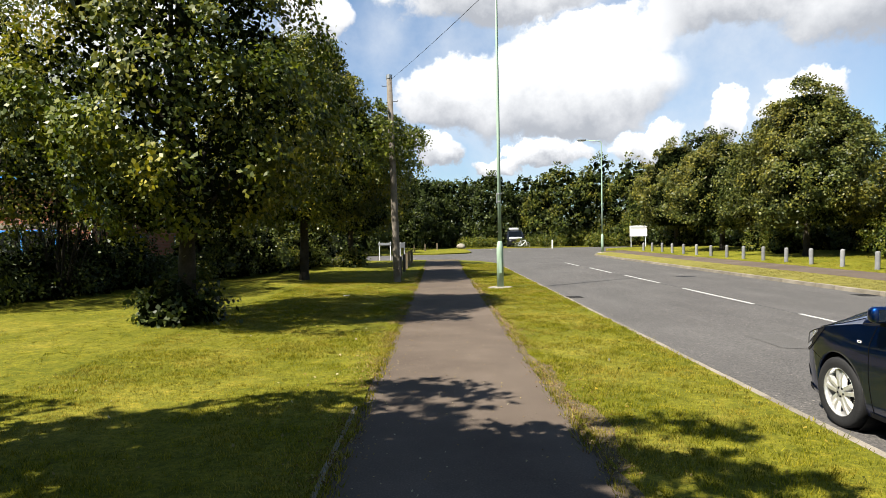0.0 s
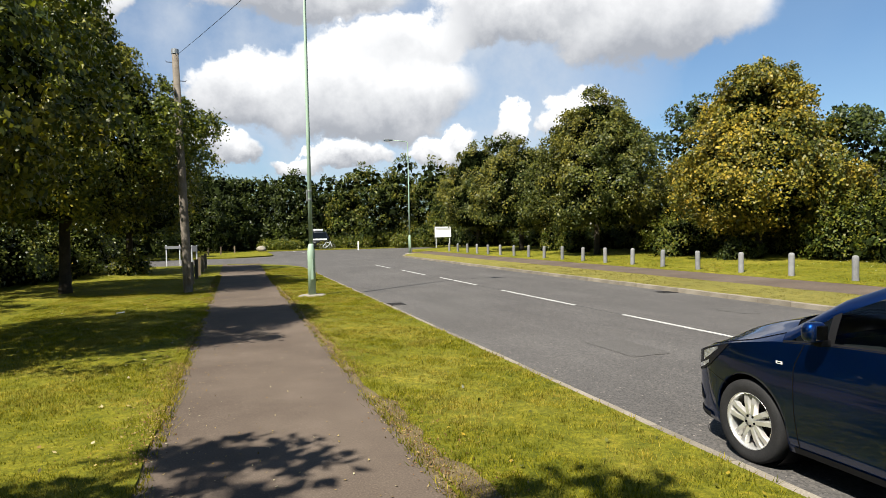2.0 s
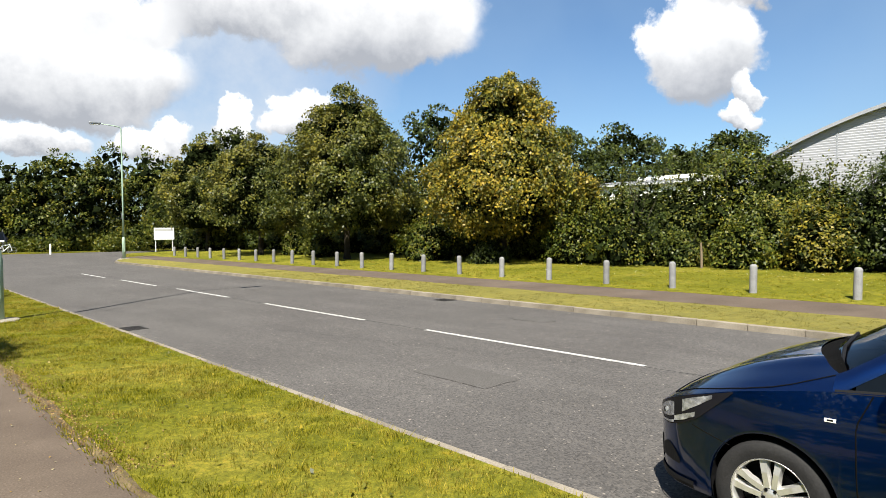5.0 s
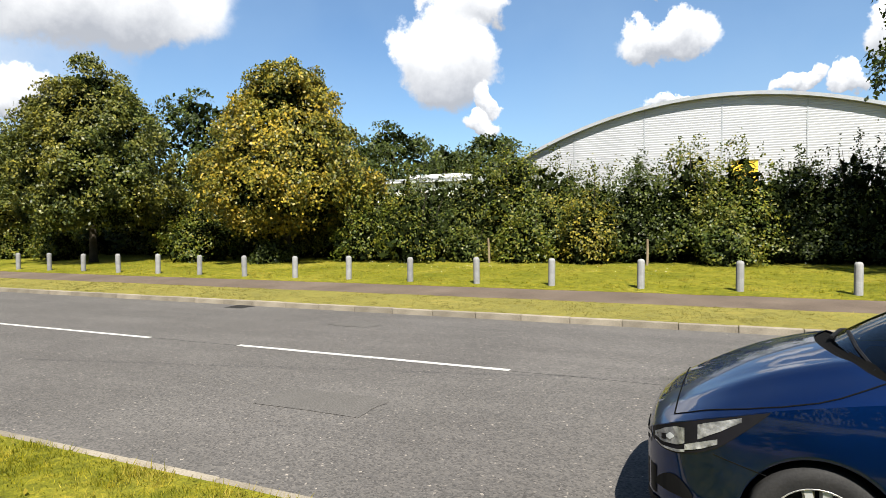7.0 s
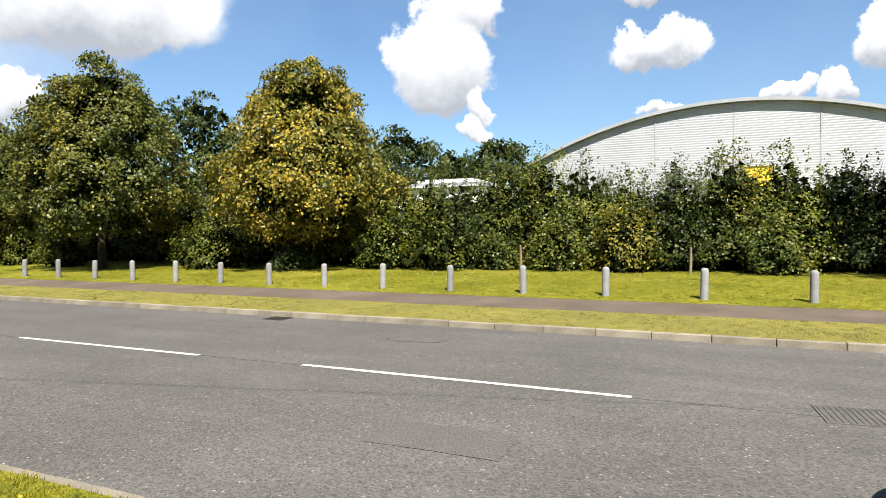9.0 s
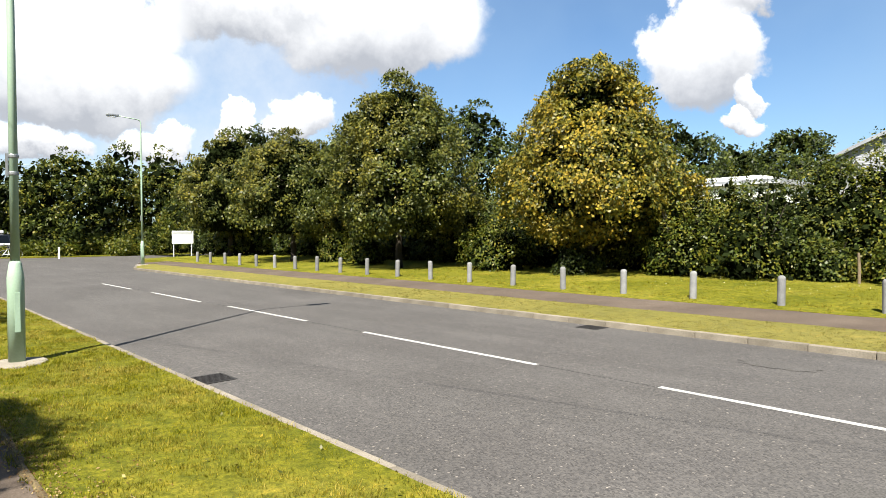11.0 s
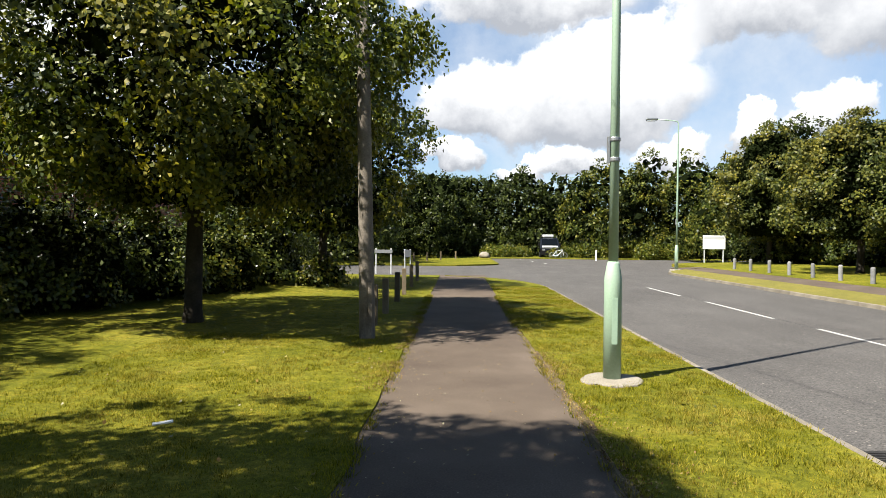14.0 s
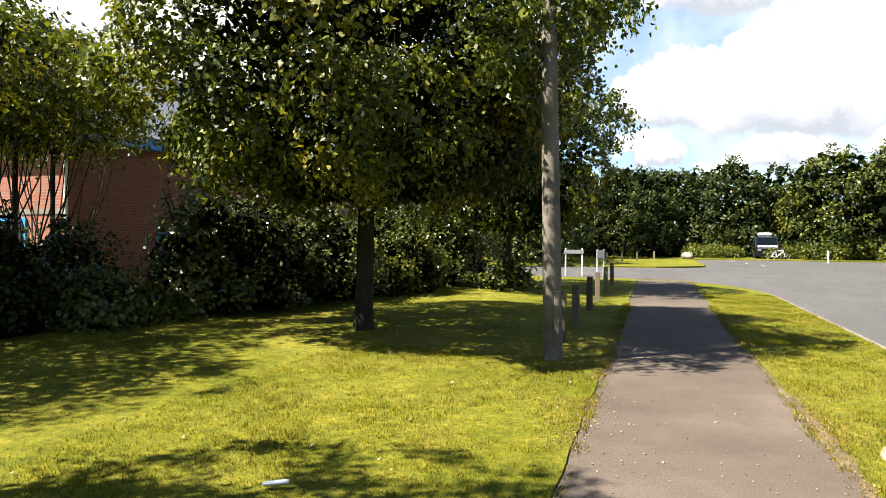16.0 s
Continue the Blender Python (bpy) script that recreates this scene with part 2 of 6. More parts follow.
def grass_mat(name="grass", dry=0.0):
    mat, nt, b = nodes_of(name)
    broad, mid, fine = noise_tex(nt, 0.45, 5.0, 0.6), noise_tex(nt, 5.0, 4.0, 0.7), noise_tex(nt, 60.0, 3.0, 0.7)
    base = ramp_of(nt, broad.outputs["Fac"], [(0.25, (0.083, 0.087, 0.006)), (0.5, (0.13, 0.121, 0.011)), (0.72, (0.185, 0.158, 0.024))]).outputs[0]
    m2 = ramp_of(nt, mid.outputs["Fac"], [(0.32, (0.5, 0.6, 0.55)), (0.55, (1.0, 1.02, 1.0)), (0.72, (1.5, 1.28, 1.6))]).outputs[0]
    clump = noise_tex(nt, 16.0, 3.0, 0.65)
    m2 = mix_col(nt, 1.0, m2, ramp_of(nt, clump.outputs["Fac"], [(0.34, (0.55, 0.6, 0.52)), (0.52, (1.0, 1.0, 0.92)), (0.7, (1.42, 1.34, 1.2))]).outputs[0], "MULTIPLY")
    m3 = ramp_of(nt, fine.outputs["Fac"], [(0.3, (0.55, 0.6, 0.5)), (0.6, (1.1, 1.1, 1.0)), (0.8, (1.5, 1.4, 1.3))]).outputs[0]
    col = mix_col(nt, 0.9, mix_col(nt, 0.8, base, m2, "MULTIPLY"), m3, "MULTIPLY")
    col = mix_col(nt, dry, col, mix_col(nt, 1.0, (0.185, 0.152, 0.066), m3, "MULTIPLY"))
    nt.links.new(col, b.inputs["Base Color"])
    b.inputs["Roughness"].default_value, b.inputs["Specular IOR Level"].default_value = 0.9, 0.1
    bump(nt, b, fine.outputs["Fac"], 0.9, 0.02)
    return mat


def brick_mat():
    mat, nt, b = nodes_of("red_brick")
    co, br = nt.nodes.new("ShaderNodeTexCoord"), nt.nodes.new("ShaderNodeTexBrick")
    mp = nt.nodes.new("ShaderNodeMapping")
    mp.inputs["Rotation"].default_value = (radians(90), 0, 0)
    sw = nt.nodes.new("ShaderNodeSeparateXYZ")
    nt.links.new(co.outputs["Object"], sw.inputs[0])
    ad, cb = nt.nodes.new("ShaderNodeMath"), nt.nodes.new("ShaderNodeCombineXYZ")
    nt.links.new(sw.outputs[0], ad.inputs[0])
    nt.links.new(sw.outputs[1], ad.inputs[1])
    nt.links.new(ad.outputs[0], cb.inputs[0])
    nt.links.new(sw.outputs[2], cb.inputs[1])
    nt.links.new(cb.outputs[0], br.inputs["Vector"])
    br.inputs["Scale"].default_value = 1.0
    br.inputs["Brick Width"].default_value, br.inputs["Row Height"].default_value, br.inputs["Mortar Size"].default_value = 0.225, 0.075, 0.006
    br.inputs["Color1"].default_value, br.inputs["Color2"].default_value, br.inputs["Mortar"].default_value = (0.27, 0.078, 0.036, 1), (0.20, 0.056, 0.028, 1), (0.18, 0.15, 0.12, 1)
    nt.links.new(br.outputs["Color"], b.inputs["Base Color"])
    b.inputs["Roughness"].default_value = 0.85
    bump(nt, b, br.outputs["Fac"], 0.5, -0.008)
    return mat


def clad_mat():
    mat, nt, b = nodes_of("ribbed_cladding")
    co, sp = nt.nodes.new("ShaderNodeTexCoord"), noise_tex(nt, 0.4, 3.0)
    col = ramp_of(nt, sp.outputs["Fac"], [(0.3, (0.25, 0.255, 0.27)), (0.7, (0.30, 0.305, 0.32))]).outputs[0]
    nt.links.new(col, b.inputs["Base Color"])
    b.inputs["Roughness"].default_value, b.inputs["Metallic"].default_value = 0.5, 0.1
    return mat


def paint_mat(name, c, flake=0.25):
    mat, nt, b = nodes_of(name)
    fl = noise_tex(nt, 900.0, 2.0)
    dirt = noise_tex(nt, 2.5, 5.0)
    col = ramp_of(nt, fl.outputs["Fac"], [(0.3, tuple(v * (1 - flake) for v in c)), (0.7, tuple(v * (1 + flake) for v in c))]).outputs[0]
    nt.links.new(col, b.inputs["Base Color"])
    b.inputs["Metallic"].default_value, b.inputs["Coat Weight"].default_value, b.inputs["Coat Roughness"].default_value = 1.0, 1.0, 0.02
    b.inputs["Specular IOR Level"].default_value = 0.2
    r = ramp_of(nt, dirt.outputs["Fac"], [(0.3, (0.38,) * 3), (0.75, (0.46,) * 3)])
    nt.links.new(r.outputs[0], b.inputs["Roughness"])
    return mat


def glass_mat(name, tint=(0.5, 0.56, 0.55)):
    """Thin tinted glazing: clear but for the gloss at its surface."""
    mat, nt, b = nodes_of(name)
    tr, gl, fr, mx = [nt.nodes.new(k) for k in ("ShaderNodeBsdfTransparent", "ShaderNodeBsdfGlossy", "ShaderNodeFresnel", "ShaderNodeMixShader")]
    tr.inputs["Color"].default_value = (*tint, 1)
    gl.inputs["Roughness"].default_value = 0.01
    fr.inputs["IOR"].default_value = 1.5
    nt.links.new(fr.outputs[0], mx.inputs[0])
    nt.links.new(tr.outputs[0], mx.inputs[1])
    nt.links.new(gl.outputs[0], mx.inputs[2])
    nt.links.new(mx.outputs[0], nt.nodes["Material Output"].inputs["Surface"])
    return mat


M_ASPH, M_PATH, M_GRASS, M_BRICK, M_CLAD = asphalt_mat(), path_mat(), grass_mat(), brick_mat(), clad_mat()
M_GRASS_DRY = grass_mat("dry_grass", 0.45)
M_KERB = surface("kerb_concrete", (0.29, 0.25, 0.19), (0.42, 0.37, 0.29), 2.5, 50.0, 0.9, random_amt=0.22)
M_LINE = surface("road_paint", (0.62, 0.61, 0.57), (0.75, 0.74, 0.70), 3.0, 35.0, 0.7, fine_amt=0.3)
M_CONC = surface("bollard_concrete", (0.30, 0.30, 0.29), (0.42, 0.42, 0.41), 4.0, 80.0, 0.85, random_amt=0.25)
M_SLAB = surface("footing_concrete", (0.36, 0.32, 0.25), (0.48, 0.43, 0.34), 5.0, 60.0, 0.95)
M_COL = surface("green_column_paint", (0.47, 0.65, 0.47), (0.55, 0.74, 0.55), 1.5, 40.0, 0.45, fine_amt=0.1, bump_s=0.05)
M_GALV = surface("galvanised_steel", (0.42, 0.44, 0.45), (0.55, 0.57, 0.57), 4.0, 60.0, 0.45, 0.6, fine_amt=0.12, bump_s=0.05)
M_POLE = surface("weathered_pole_wood", (0.17, 0.14, 0.105), (0.36, 0.31, 0.25), 3.0, 45.0, 0.85)
M_POST = surface("weathered_post_wood", (0.20, 0.15, 0.09), (0.36, 0.29, 0.19), 2.0, 45.0, 0.85, random_amt=0.45)
M_BARK = surface("bark", (0.035, 0.028, 0.02), (0.085, 0.07, 0.048), 5.0, 30.0, 0.95, bump_s=1.0)
M_IRON = surface("cast_iron", (0.045, 0.042, 0.04), (0.085, 0.08, 0.075), 8.0, 60.0, 0.7, 0.3)
M_WHITE = plain("white_paint", (0.78, 0.78, 0.76), 0.5)
M_GREYP = plain("grey_paint", (0.45, 0.46, 0.46), 0.5)
M_ROOF = surface("pale_roof_sheet", (0.42, 0.44, 0.47), (0.52, 0.54, 0.57), 1.0, 20.0, 0.5)
M_BLUE = plain("blue_window_paint", (0.03, 0.22, 0.62), 0.4)
M_DARKGLASS = plain("dark_glazing", (0.003, 0.004, 0.005), 0.08)
M_BLACK = plain("black_plastic", (0.007, 0.007, 0.0075), 0.55)
M_RUBBER = surface("tyre_rubber", (0.022, 0.022, 0.023), (0.038, 0.037, 0.036), 6.0, 90.0, 0.8)
for m_, k_ in ((M_BLACK, 0.12), (M_DARKGLASS, 0.22)):
    m_.node_tree.nodes["Principled BSDF"].inputs["Specular IOR Level"].default_value = k_
M_YELLOW = plain("yellow_sheet", (0.75, 0.46, 0.03), 0.5)
M_LEAF_LIME = leaf_mat("lime_leaf", [(0.05, 0.08, 0.009), (0.10, 0.135, 0.013), (0.165, 0.20, 0.018), (0.24, 0.26, 0.025)], 0.28, 0.42, 0.28, cols2=[(0.08, 0.10, 0.011), (0.16, 0.172, 0.016), (0.27, 0.255, 0.023), (0.42, 0.365, 0.036)])
M_LEAF_OLIVE = leaf_mat("olive_lime_leaf", [(0.05, 0.075, 0.018), (0.09, 0.115, 0.022), (0.14, 0.165, 0.03), (0.20, 0.21, 0.04)], 0.22, 0.45, 0.2, cols2=[(0.08, 0.09, 0.02), (0.13, 0.135, 0.025), (0.19, 0.185, 0.03), (0.28, 0.245, 0.038)])
M_LEAF_YEL = leaf_mat("yellowing_leaf", [(0.13, 0.13, 0.022), (0.24, 0.21, 0.03), (0.37, 0.295, 0.037), (0.55, 0.385, 0.046)], 0.22, 0.45, 0.2, cols2=[(0.06, 0.08, 0.018), (0.12, 0.14, 0.022), (0.20, 0.205, 0.03), (0.36, 0.30, 0.036)], patch_scale=0.45)
M_LEAF_DARK = leaf_mat("dark_leaf", [(0.028, 0.043, 0.010), (0.045, 0.066, 0.012), (0.068, 0.094, 0.015), (0.11, 0.135, 0.022)], 0.2, 0.45, 0.2)
M_LEAF_LAUREL = leaf_mat("glossy_shrub_leaf", [(0.055, 0.08, 0.016), (0.09, 0.125, 0.024), (0.15, 0.19, 0.036), (0.24, 0.27, 0.05)], 0.25, 0.36, 0.45)
M_LEAF_HEDGE = leaf_mat("hedge_leaf", [(0.042, 0.068, 0.014), (0.075, 0.108, 0.018), (0.115, 0.15, 0.024), (0.17, 0.19, 0.03)], 0.22, 0.45, 0.18, cols2=[(0.07, 0.09, 0.014), (0.125, 0.145, 0.02), (0.20, 0.20, 0.026), (0.28, 0.24, 0.032)], patch_scale=0.5)
M_LEAF_FRESH = leaf_mat("fresh_hedge_leaf", [(0.075, 0.11, 0.012), (0.12, 0.155, 0.016), (0.18, 0.205, 0.02), (0.27, 0.25, 0.028)], 0.26, 0.45, 0.25)
M_LEAF_TURN = leaf_mat("turning_hedge_leaf", [(0.11, 0.12, 0.014), (0.19, 0.185, 0.02), (0.29, 0.25, 0.026), (0.40, 0.32, 0.034)], 0.26, 0.5, 0.25)
# leaf colour lowered to near-black, to put deep shade inside crowns
M_INNER_SHADE = leaf_mat("painted_shade_leaf", [(0.012, 0.018, 0.006), (0.017, 0.025, 0.007), (0.024, 0.034, 0.009)], 0.03, 0.8, 0.02)
M_BLADE = leaf_mat("grass_blade", [(0.12, 0.14, 0.010), (0.20, 0.21, 0.013), (0.31, 0.295, 0.018), (0.47, 0.42, 0.045)], 0.35, 0.8, 0.05, cols2=[(0.16, 0.15, 0.014), (0.28, 0.24, 0.025), (0.42, 0.345, 0.05), (0.58, 0.47, 0.13)], patch_scale=0.9, broad_scale=4.5)
M_BLADE_DRY = leaf_mat("dry_grass_blade", [(0.13, 0.13, 0.02), (0.21, 0.19, 0.04), (0.32, 0.27, 0.08), (0.46, 0.38, 0.16)], 0.3, 0.8, 0.05, broad_scale=3.0)
M_CRUMB = leaf_mat("leaf_crumbs", [(0.14, 0.075, 0.035), (0.24, 0.135, 0.06), (0.36, 0.23, 0.10), (0.50, 0.38, 0.19)], 0.05, 0.9, 0.1)
M_DRY = leaf_mat("fallen_leaf", [(0.30, 0.20, 0.07), (0.42, 0.32, 0.14), (0.55, 0.50, 0.36)], 0.1, 0.8)


# ---- builders ----
def mesh_object(name, verts, faces, mat, parent=None, smooth=False):
    me = bpy.data.meshes.new(name)
    me.from_pydata([tuple(v) for v in verts], [], faces)
    me.materials.append(mat)
    if smooth:
        me.shade_smooth()
    ob = new(name, me)
    if parent:
        ob.parent = parent
    return ob


def part(name, bm, mat, parent=None, label="", smooth=False):
    """One mesh object from a bmesh, under a thing or under a part."""
    me = bpy.data.meshes.new(name)
    bm.to_mesh(me)
    bm.free()
    me.materials.append(mat)
    if smooth:
        me.shade_smooth()
    ob = new(name, me)
    if parent:
        ob.parent = parent
    return tagged(ob, label)


def empty(name, m, label, category, group="", kind=""):
    ob = new(name)
    ob.matrix_basis = m
    return tagged(ob, label, category, group, kind)


def bm_box(x0, x1, y0, y1, z0, z1, bevel=0.0, seg=2):
    bm = bmesh.new()
    bmesh.ops.create_cube(bm, size=1.0, matrix=Matrix.LocRotScale(((x0 + x1) / 2, (y0 + y1) / 2, (z0 + z1) / 2), None, (abs(x1 - x0), abs(y1 - y0), abs(z1 - z0))))
    if bevel:
        bmesh.ops.bevel(bm, geom=bm.edges[:], offset=bevel, segments=seg, affect="EDGES", profile=0.6)
    return bm


def bm_lathe(profile, seg=20, axis="z", cap=True):
    """Turns (radius, height) pairs about an axis."""
    bm = bmesh.new()
    rings = []
    for r, h in profile:
        ring = []
        for i in range(seg):
            a = 2 * math.pi * i / seg
            c, s = r * math.cos(a), r * math.sin(a)
            ring.append(bm.verts.new({"z": (c, s, h), "x": (h, c, s), "y": (c, h, s)}[axis]))
        rings.append(ring)
    for p, q in zip(rings, rings[1:]):
        for i in range(seg):
            bm.faces.new((p[i], p[(i + 1) % seg], q[(i + 1) % seg], q[i]))
    if cap:
        bm.faces.new(rings[0][::-1])
        bm.faces.new(rings[-1])
    bmesh.ops.recalc_face_normals(bm, faces=bm.faces[:])
    return bm


def bm_tube(points, radii, seg=8):
    """A tapered limb through points."""
    bm = bmesh.new()
    rings = []
    pts = [Vector(p) for p in points]
    for i, p in enumerate(pts):
        d = (pts[min(i + 1, len(pts) - 1)] - pts[max(i - 1, 0)]).normalized()
        a = d.cross(Vector((0.31, 0.95, 0.05))).normalized()
        b = d.cross(a)
        r = radii[i] if isinstance(radii, (list, tuple)) else radii
        rings.append([bm.verts.new(p + r * (math.cos(t) * a + math.sin(t) * b)) for t in (2 * math.pi * k / seg for k in range(seg))])
    for p, q in zip(rings, rings[1:]):
        for i in range(seg):
            bm.faces.new((p[i], p[(i + 1) % seg], q[(i + 1) % seg], q[i]))
    bm.faces.new(rings[0][::-1])
    bm.faces.new(rings[-1])
    bmesh.ops.recalc_face_normals(bm, faces=bm.faces[:])
    return bm


def join_bm(*bms):
    out = bmesh.new()
    for b in bms:
        me = bpy.data.meshes.new("tmp")
        b.to_mesh(me)
        b.free()
        out.from_mesh(me)
        bpy.data.meshes.remove(me)
    return out


def strip(name, ys, xl, xr, zf, cols, mat, skirt=0.35, label="", smooth=True):
    """A sheet between two edge lines along the road, with sides that go down into the ground."""
    verts, faces = [], []
    for y in ys:
        a, b = xl(y), xr(y)
        row = [(a, y, zf(a, y) - skirt)] + [(a + (b - a) * i / cols, y, 0) for i in range(cols + 1)] + [(b, y, zf(b, y) - skirt)]
        verts += [row[0]] + [(x, yy, zf(x, yy)) for x, yy, _ in row[1:-1]] + [row[-1]]
    n = cols + 3
    for j in range(len(ys) - 1):
        for i in range(n - 1):
            faces.append((j * n + i, j * n + i + 1, (j + 1) * n + i + 1, (j + 1) * n + i))
    faces += [tuple(range(n))[::-1], tuple(range((len(ys) - 1) * n, len(ys) * n))]
    ob = mesh_object(name, verts, faces, mat)
    return tagged(ob, label, name.split("_")[0], kind="structure")


def stations(a, b, near=(-10, 30), fine=0.5, coarse=4.0):
    ys, y = [a], a
    while y < b - 1e-6:
        y = min(b, y + (fine if near[0] <= y < near[1] else coarse))
        ys.append(y)
    return ys


def fast_mesh(name, verts, nv, mat, parent=None):
    """A mesh of separate faces with nv corners each, from an array."""
    verts = np.asarray(verts, dtype=np.float32).reshape(-1, 3)
    n = len(verts)
    me = bpy.data.meshes.new(name)
    me.vertices.add(n)
    me.vertices.foreach_set("co", verts.ravel())
    me.loops.add(n)
    me.loops.foreach_set("vertex_index", np.arange(n, dtype=np.int32))
    me.polygons.add(n // nv)
    me.polygons.foreach_set("loop_start", np.arange(0, n, nv, dtype=np.int32))
    me.update(calc_edges=True)
    me.materials.append(mat)
    ob = new(name, me)
    if parent:
        ob.parent = parent
    return ob


def unit(v):
    return v / np.maximum(np.linalg.norm(v, axis=-1, keepdims=True), 1e-6)


def leaves(rng, centres, normals, size, spread=0.5):
    """Kite-shaped leaves about centres, facing roughly along normals, tips hanging."""
    n = len(centres)
    nrm = unit(normals + rng.normal(0, spread, (n, 3)))
    tip = unit(np.cross(nrm, rng.normal(0, 1, (n, 3))) + np.array([0, 0, -0.35]))
    side = unit(np.cross(nrm, tip))
    s = size * rng.uniform(0.65, 1.3, (n, 1))
    a, c = centres - tip * s * 0.5, centres + tip * s * 0.55
    droop = nrm * s * 0.13
    b, d = centres + side * s * 0.35 - droop - tip * s * 0.05, centres - side * s * 0.35 - droop - tip * s * 0.05
    return np.stack([a, b, c, d], 1).reshape(-1, 3)


def lump(p, k, seed):
    """Smooth bumps over a direction and height."""
    rng = np.random.default_rng(seed)
    out = np.zeros(len(p))
    for _ in range(10):
        w = rng.normal(0, k, 3)
        out += np.sin(p @ w + rng.uniform(0, 6.3))
    return out / 10 ** 0.5


def crown_points(rng, profile, z0, z1, n_mass, n_clump, per, clump_r, mass_r, seed, rough=0.24):
    """Leaf places and outward directions of a crown: leafy masses over a rounded form, each of many drooping sprays."""
    fr, rr = np.array(profile).T
    f = rng.uniform(0, 1, n_mass * 6)
    r = np.interp(f, fr, rr)
    keep = rng.uniform(0, rr.max(), len(f)) < r + 0.1 * rr.max()
    f, r = f[keep][:n_mass], r[keep][:n_mass]
    th = np.arange(len(f)) * 2.39996 + rng.normal(0, 0.25, len(f))
    d = np.stack([np.cos(th), np.sin(th), np.zeros(len(f))], 1)
    rad = np.maximum(r - mass_r * 0.8, 0.05 * r) * rng.uniform(0.74, 1.0 + rough, len(f))
    mc = d * rad[:, None] + np.stack([0 * f, 0 * f, z0 + mass_r * 0.5 + f * (z1 - z0 - mass_r * 1.1)], 1)
    mo = unit(d + np.stack([0 * f, 0 * f, (f - 0.3) * 1.6], 1))
    ms = mass_r * rng.uniform(0.7, 1.25, len(f))
    k = np.repeat(np.arange(len(f)), n_clump)
    u = unit(rng.normal(0, 1, (len(k), 3)) + 0.75 * mo[k] + np.array([0, 0, 0.25]))
    c = mc[k] + u * (ms[k] * rng.uniform(0.55, 1.08, len(k)))[:, None] * np.array([1, 1, 0.8])
    out = unit(u + 0.5 * mo[k] + np.array([0, 0, 0.45]))
    c, out = np.repeat(c, per, 0), np.repeat(out, per, 0)
    off = rng.normal(0, 1, c.shape) * clump_r
    off -= out * (off * out).sum(1, keepdims=True) * 0.5
    return c + off - np.array([0, 0, 0.3]) * (off ** 2).sum(1, keepdims=True) / clump_r * 0.5, out


def limbs(rng, z_fork, z_top, reach, count, r0):
    bms = []
    for i in range(count):
        a = 2 * math.pi * (i + rng.uniform(-0.3, 0.3)) / count
        z = z_fork + (z_top - z_fork) * 0.55 * i / count
        k = reach * rng.uniform(0.55, 0.8) * (1 - 0.5 * i / count)
        p = [(0.03 * math.cos(a), 0.03 * math.sin(a), z), (0.35 * k * math.cos(a), 0.35 * k * math.sin(a), z + 0.5 * k), (0.7 * k * math.cos(a + 0.2), 0.7 * k * math.sin(a + 0.2), z + 0.85 * k), (k * math.cos(a + 0.1), k * math.sin(a + 0.1), z + 1.05 * k)]
        bms.append(bm_tube(p, [r0 * 0.5, r0 * 0.33, r0 * 0.2, r0 * 0.06], 6))
    return join_bm(*bms)


def make_tree(x, y, z, h, z0, profile, leaf, n_mass, n_clump, per, label, seed, r_trunk=0.16, mat=None, clump_r=0.15, mass_r=0.85, group="", lean=0.0, inner=7000):
    rng = np.random.default_rng(seed)
    t = empty("tree", pose(x, y, z), label, "tree", group)
    pts = [(0, 0, -0.2), (0, 0, 0.25), (0.03, 0.02, z0), (lean * 0.5, 0.05, z0 + (h - z0) * 0.4), (lean, 0.0, h * 0.93)]
    part("trunk", bm_tube(pts, [r_trunk * 1.5, r_trunk * 1.08, r_trunk * 0.92, r_trunk * 0.6, 0.02], 12), M_BARK, t, smooth=True)
    part("branchwork", limbs(rng, z0 * 0.95, h, max(r for _, r in profile) * 0.85, 9, r_trunk), M_BARK, t, smooth=True)
    c, o = crown_points(rng, profile, z0, h, n_mass, n_clump, per, clump_r, mass_r, seed)
    c[:, 0] += lean * np.clip((c[:, 2] - z0) / (h - z0), 0, 1)
    v = leaves(rng, c, o, leaf, 0.55)
    # inner foliage closes the crown; its near-black colour paints the shade inside
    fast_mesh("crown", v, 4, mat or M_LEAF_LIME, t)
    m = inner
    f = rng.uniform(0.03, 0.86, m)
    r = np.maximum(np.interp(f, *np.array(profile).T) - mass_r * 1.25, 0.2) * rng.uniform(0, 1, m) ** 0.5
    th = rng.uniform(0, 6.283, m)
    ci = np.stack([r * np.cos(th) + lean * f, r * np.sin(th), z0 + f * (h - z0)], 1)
    fast_mesh("shade_fill_foliage", leaves(rng, ci, np.tile([0, 0, 0.6], (m, 1)), max(0.15, leaf * 1.6), 0.9), 4, M_INNER_SHADE, t)
    return t


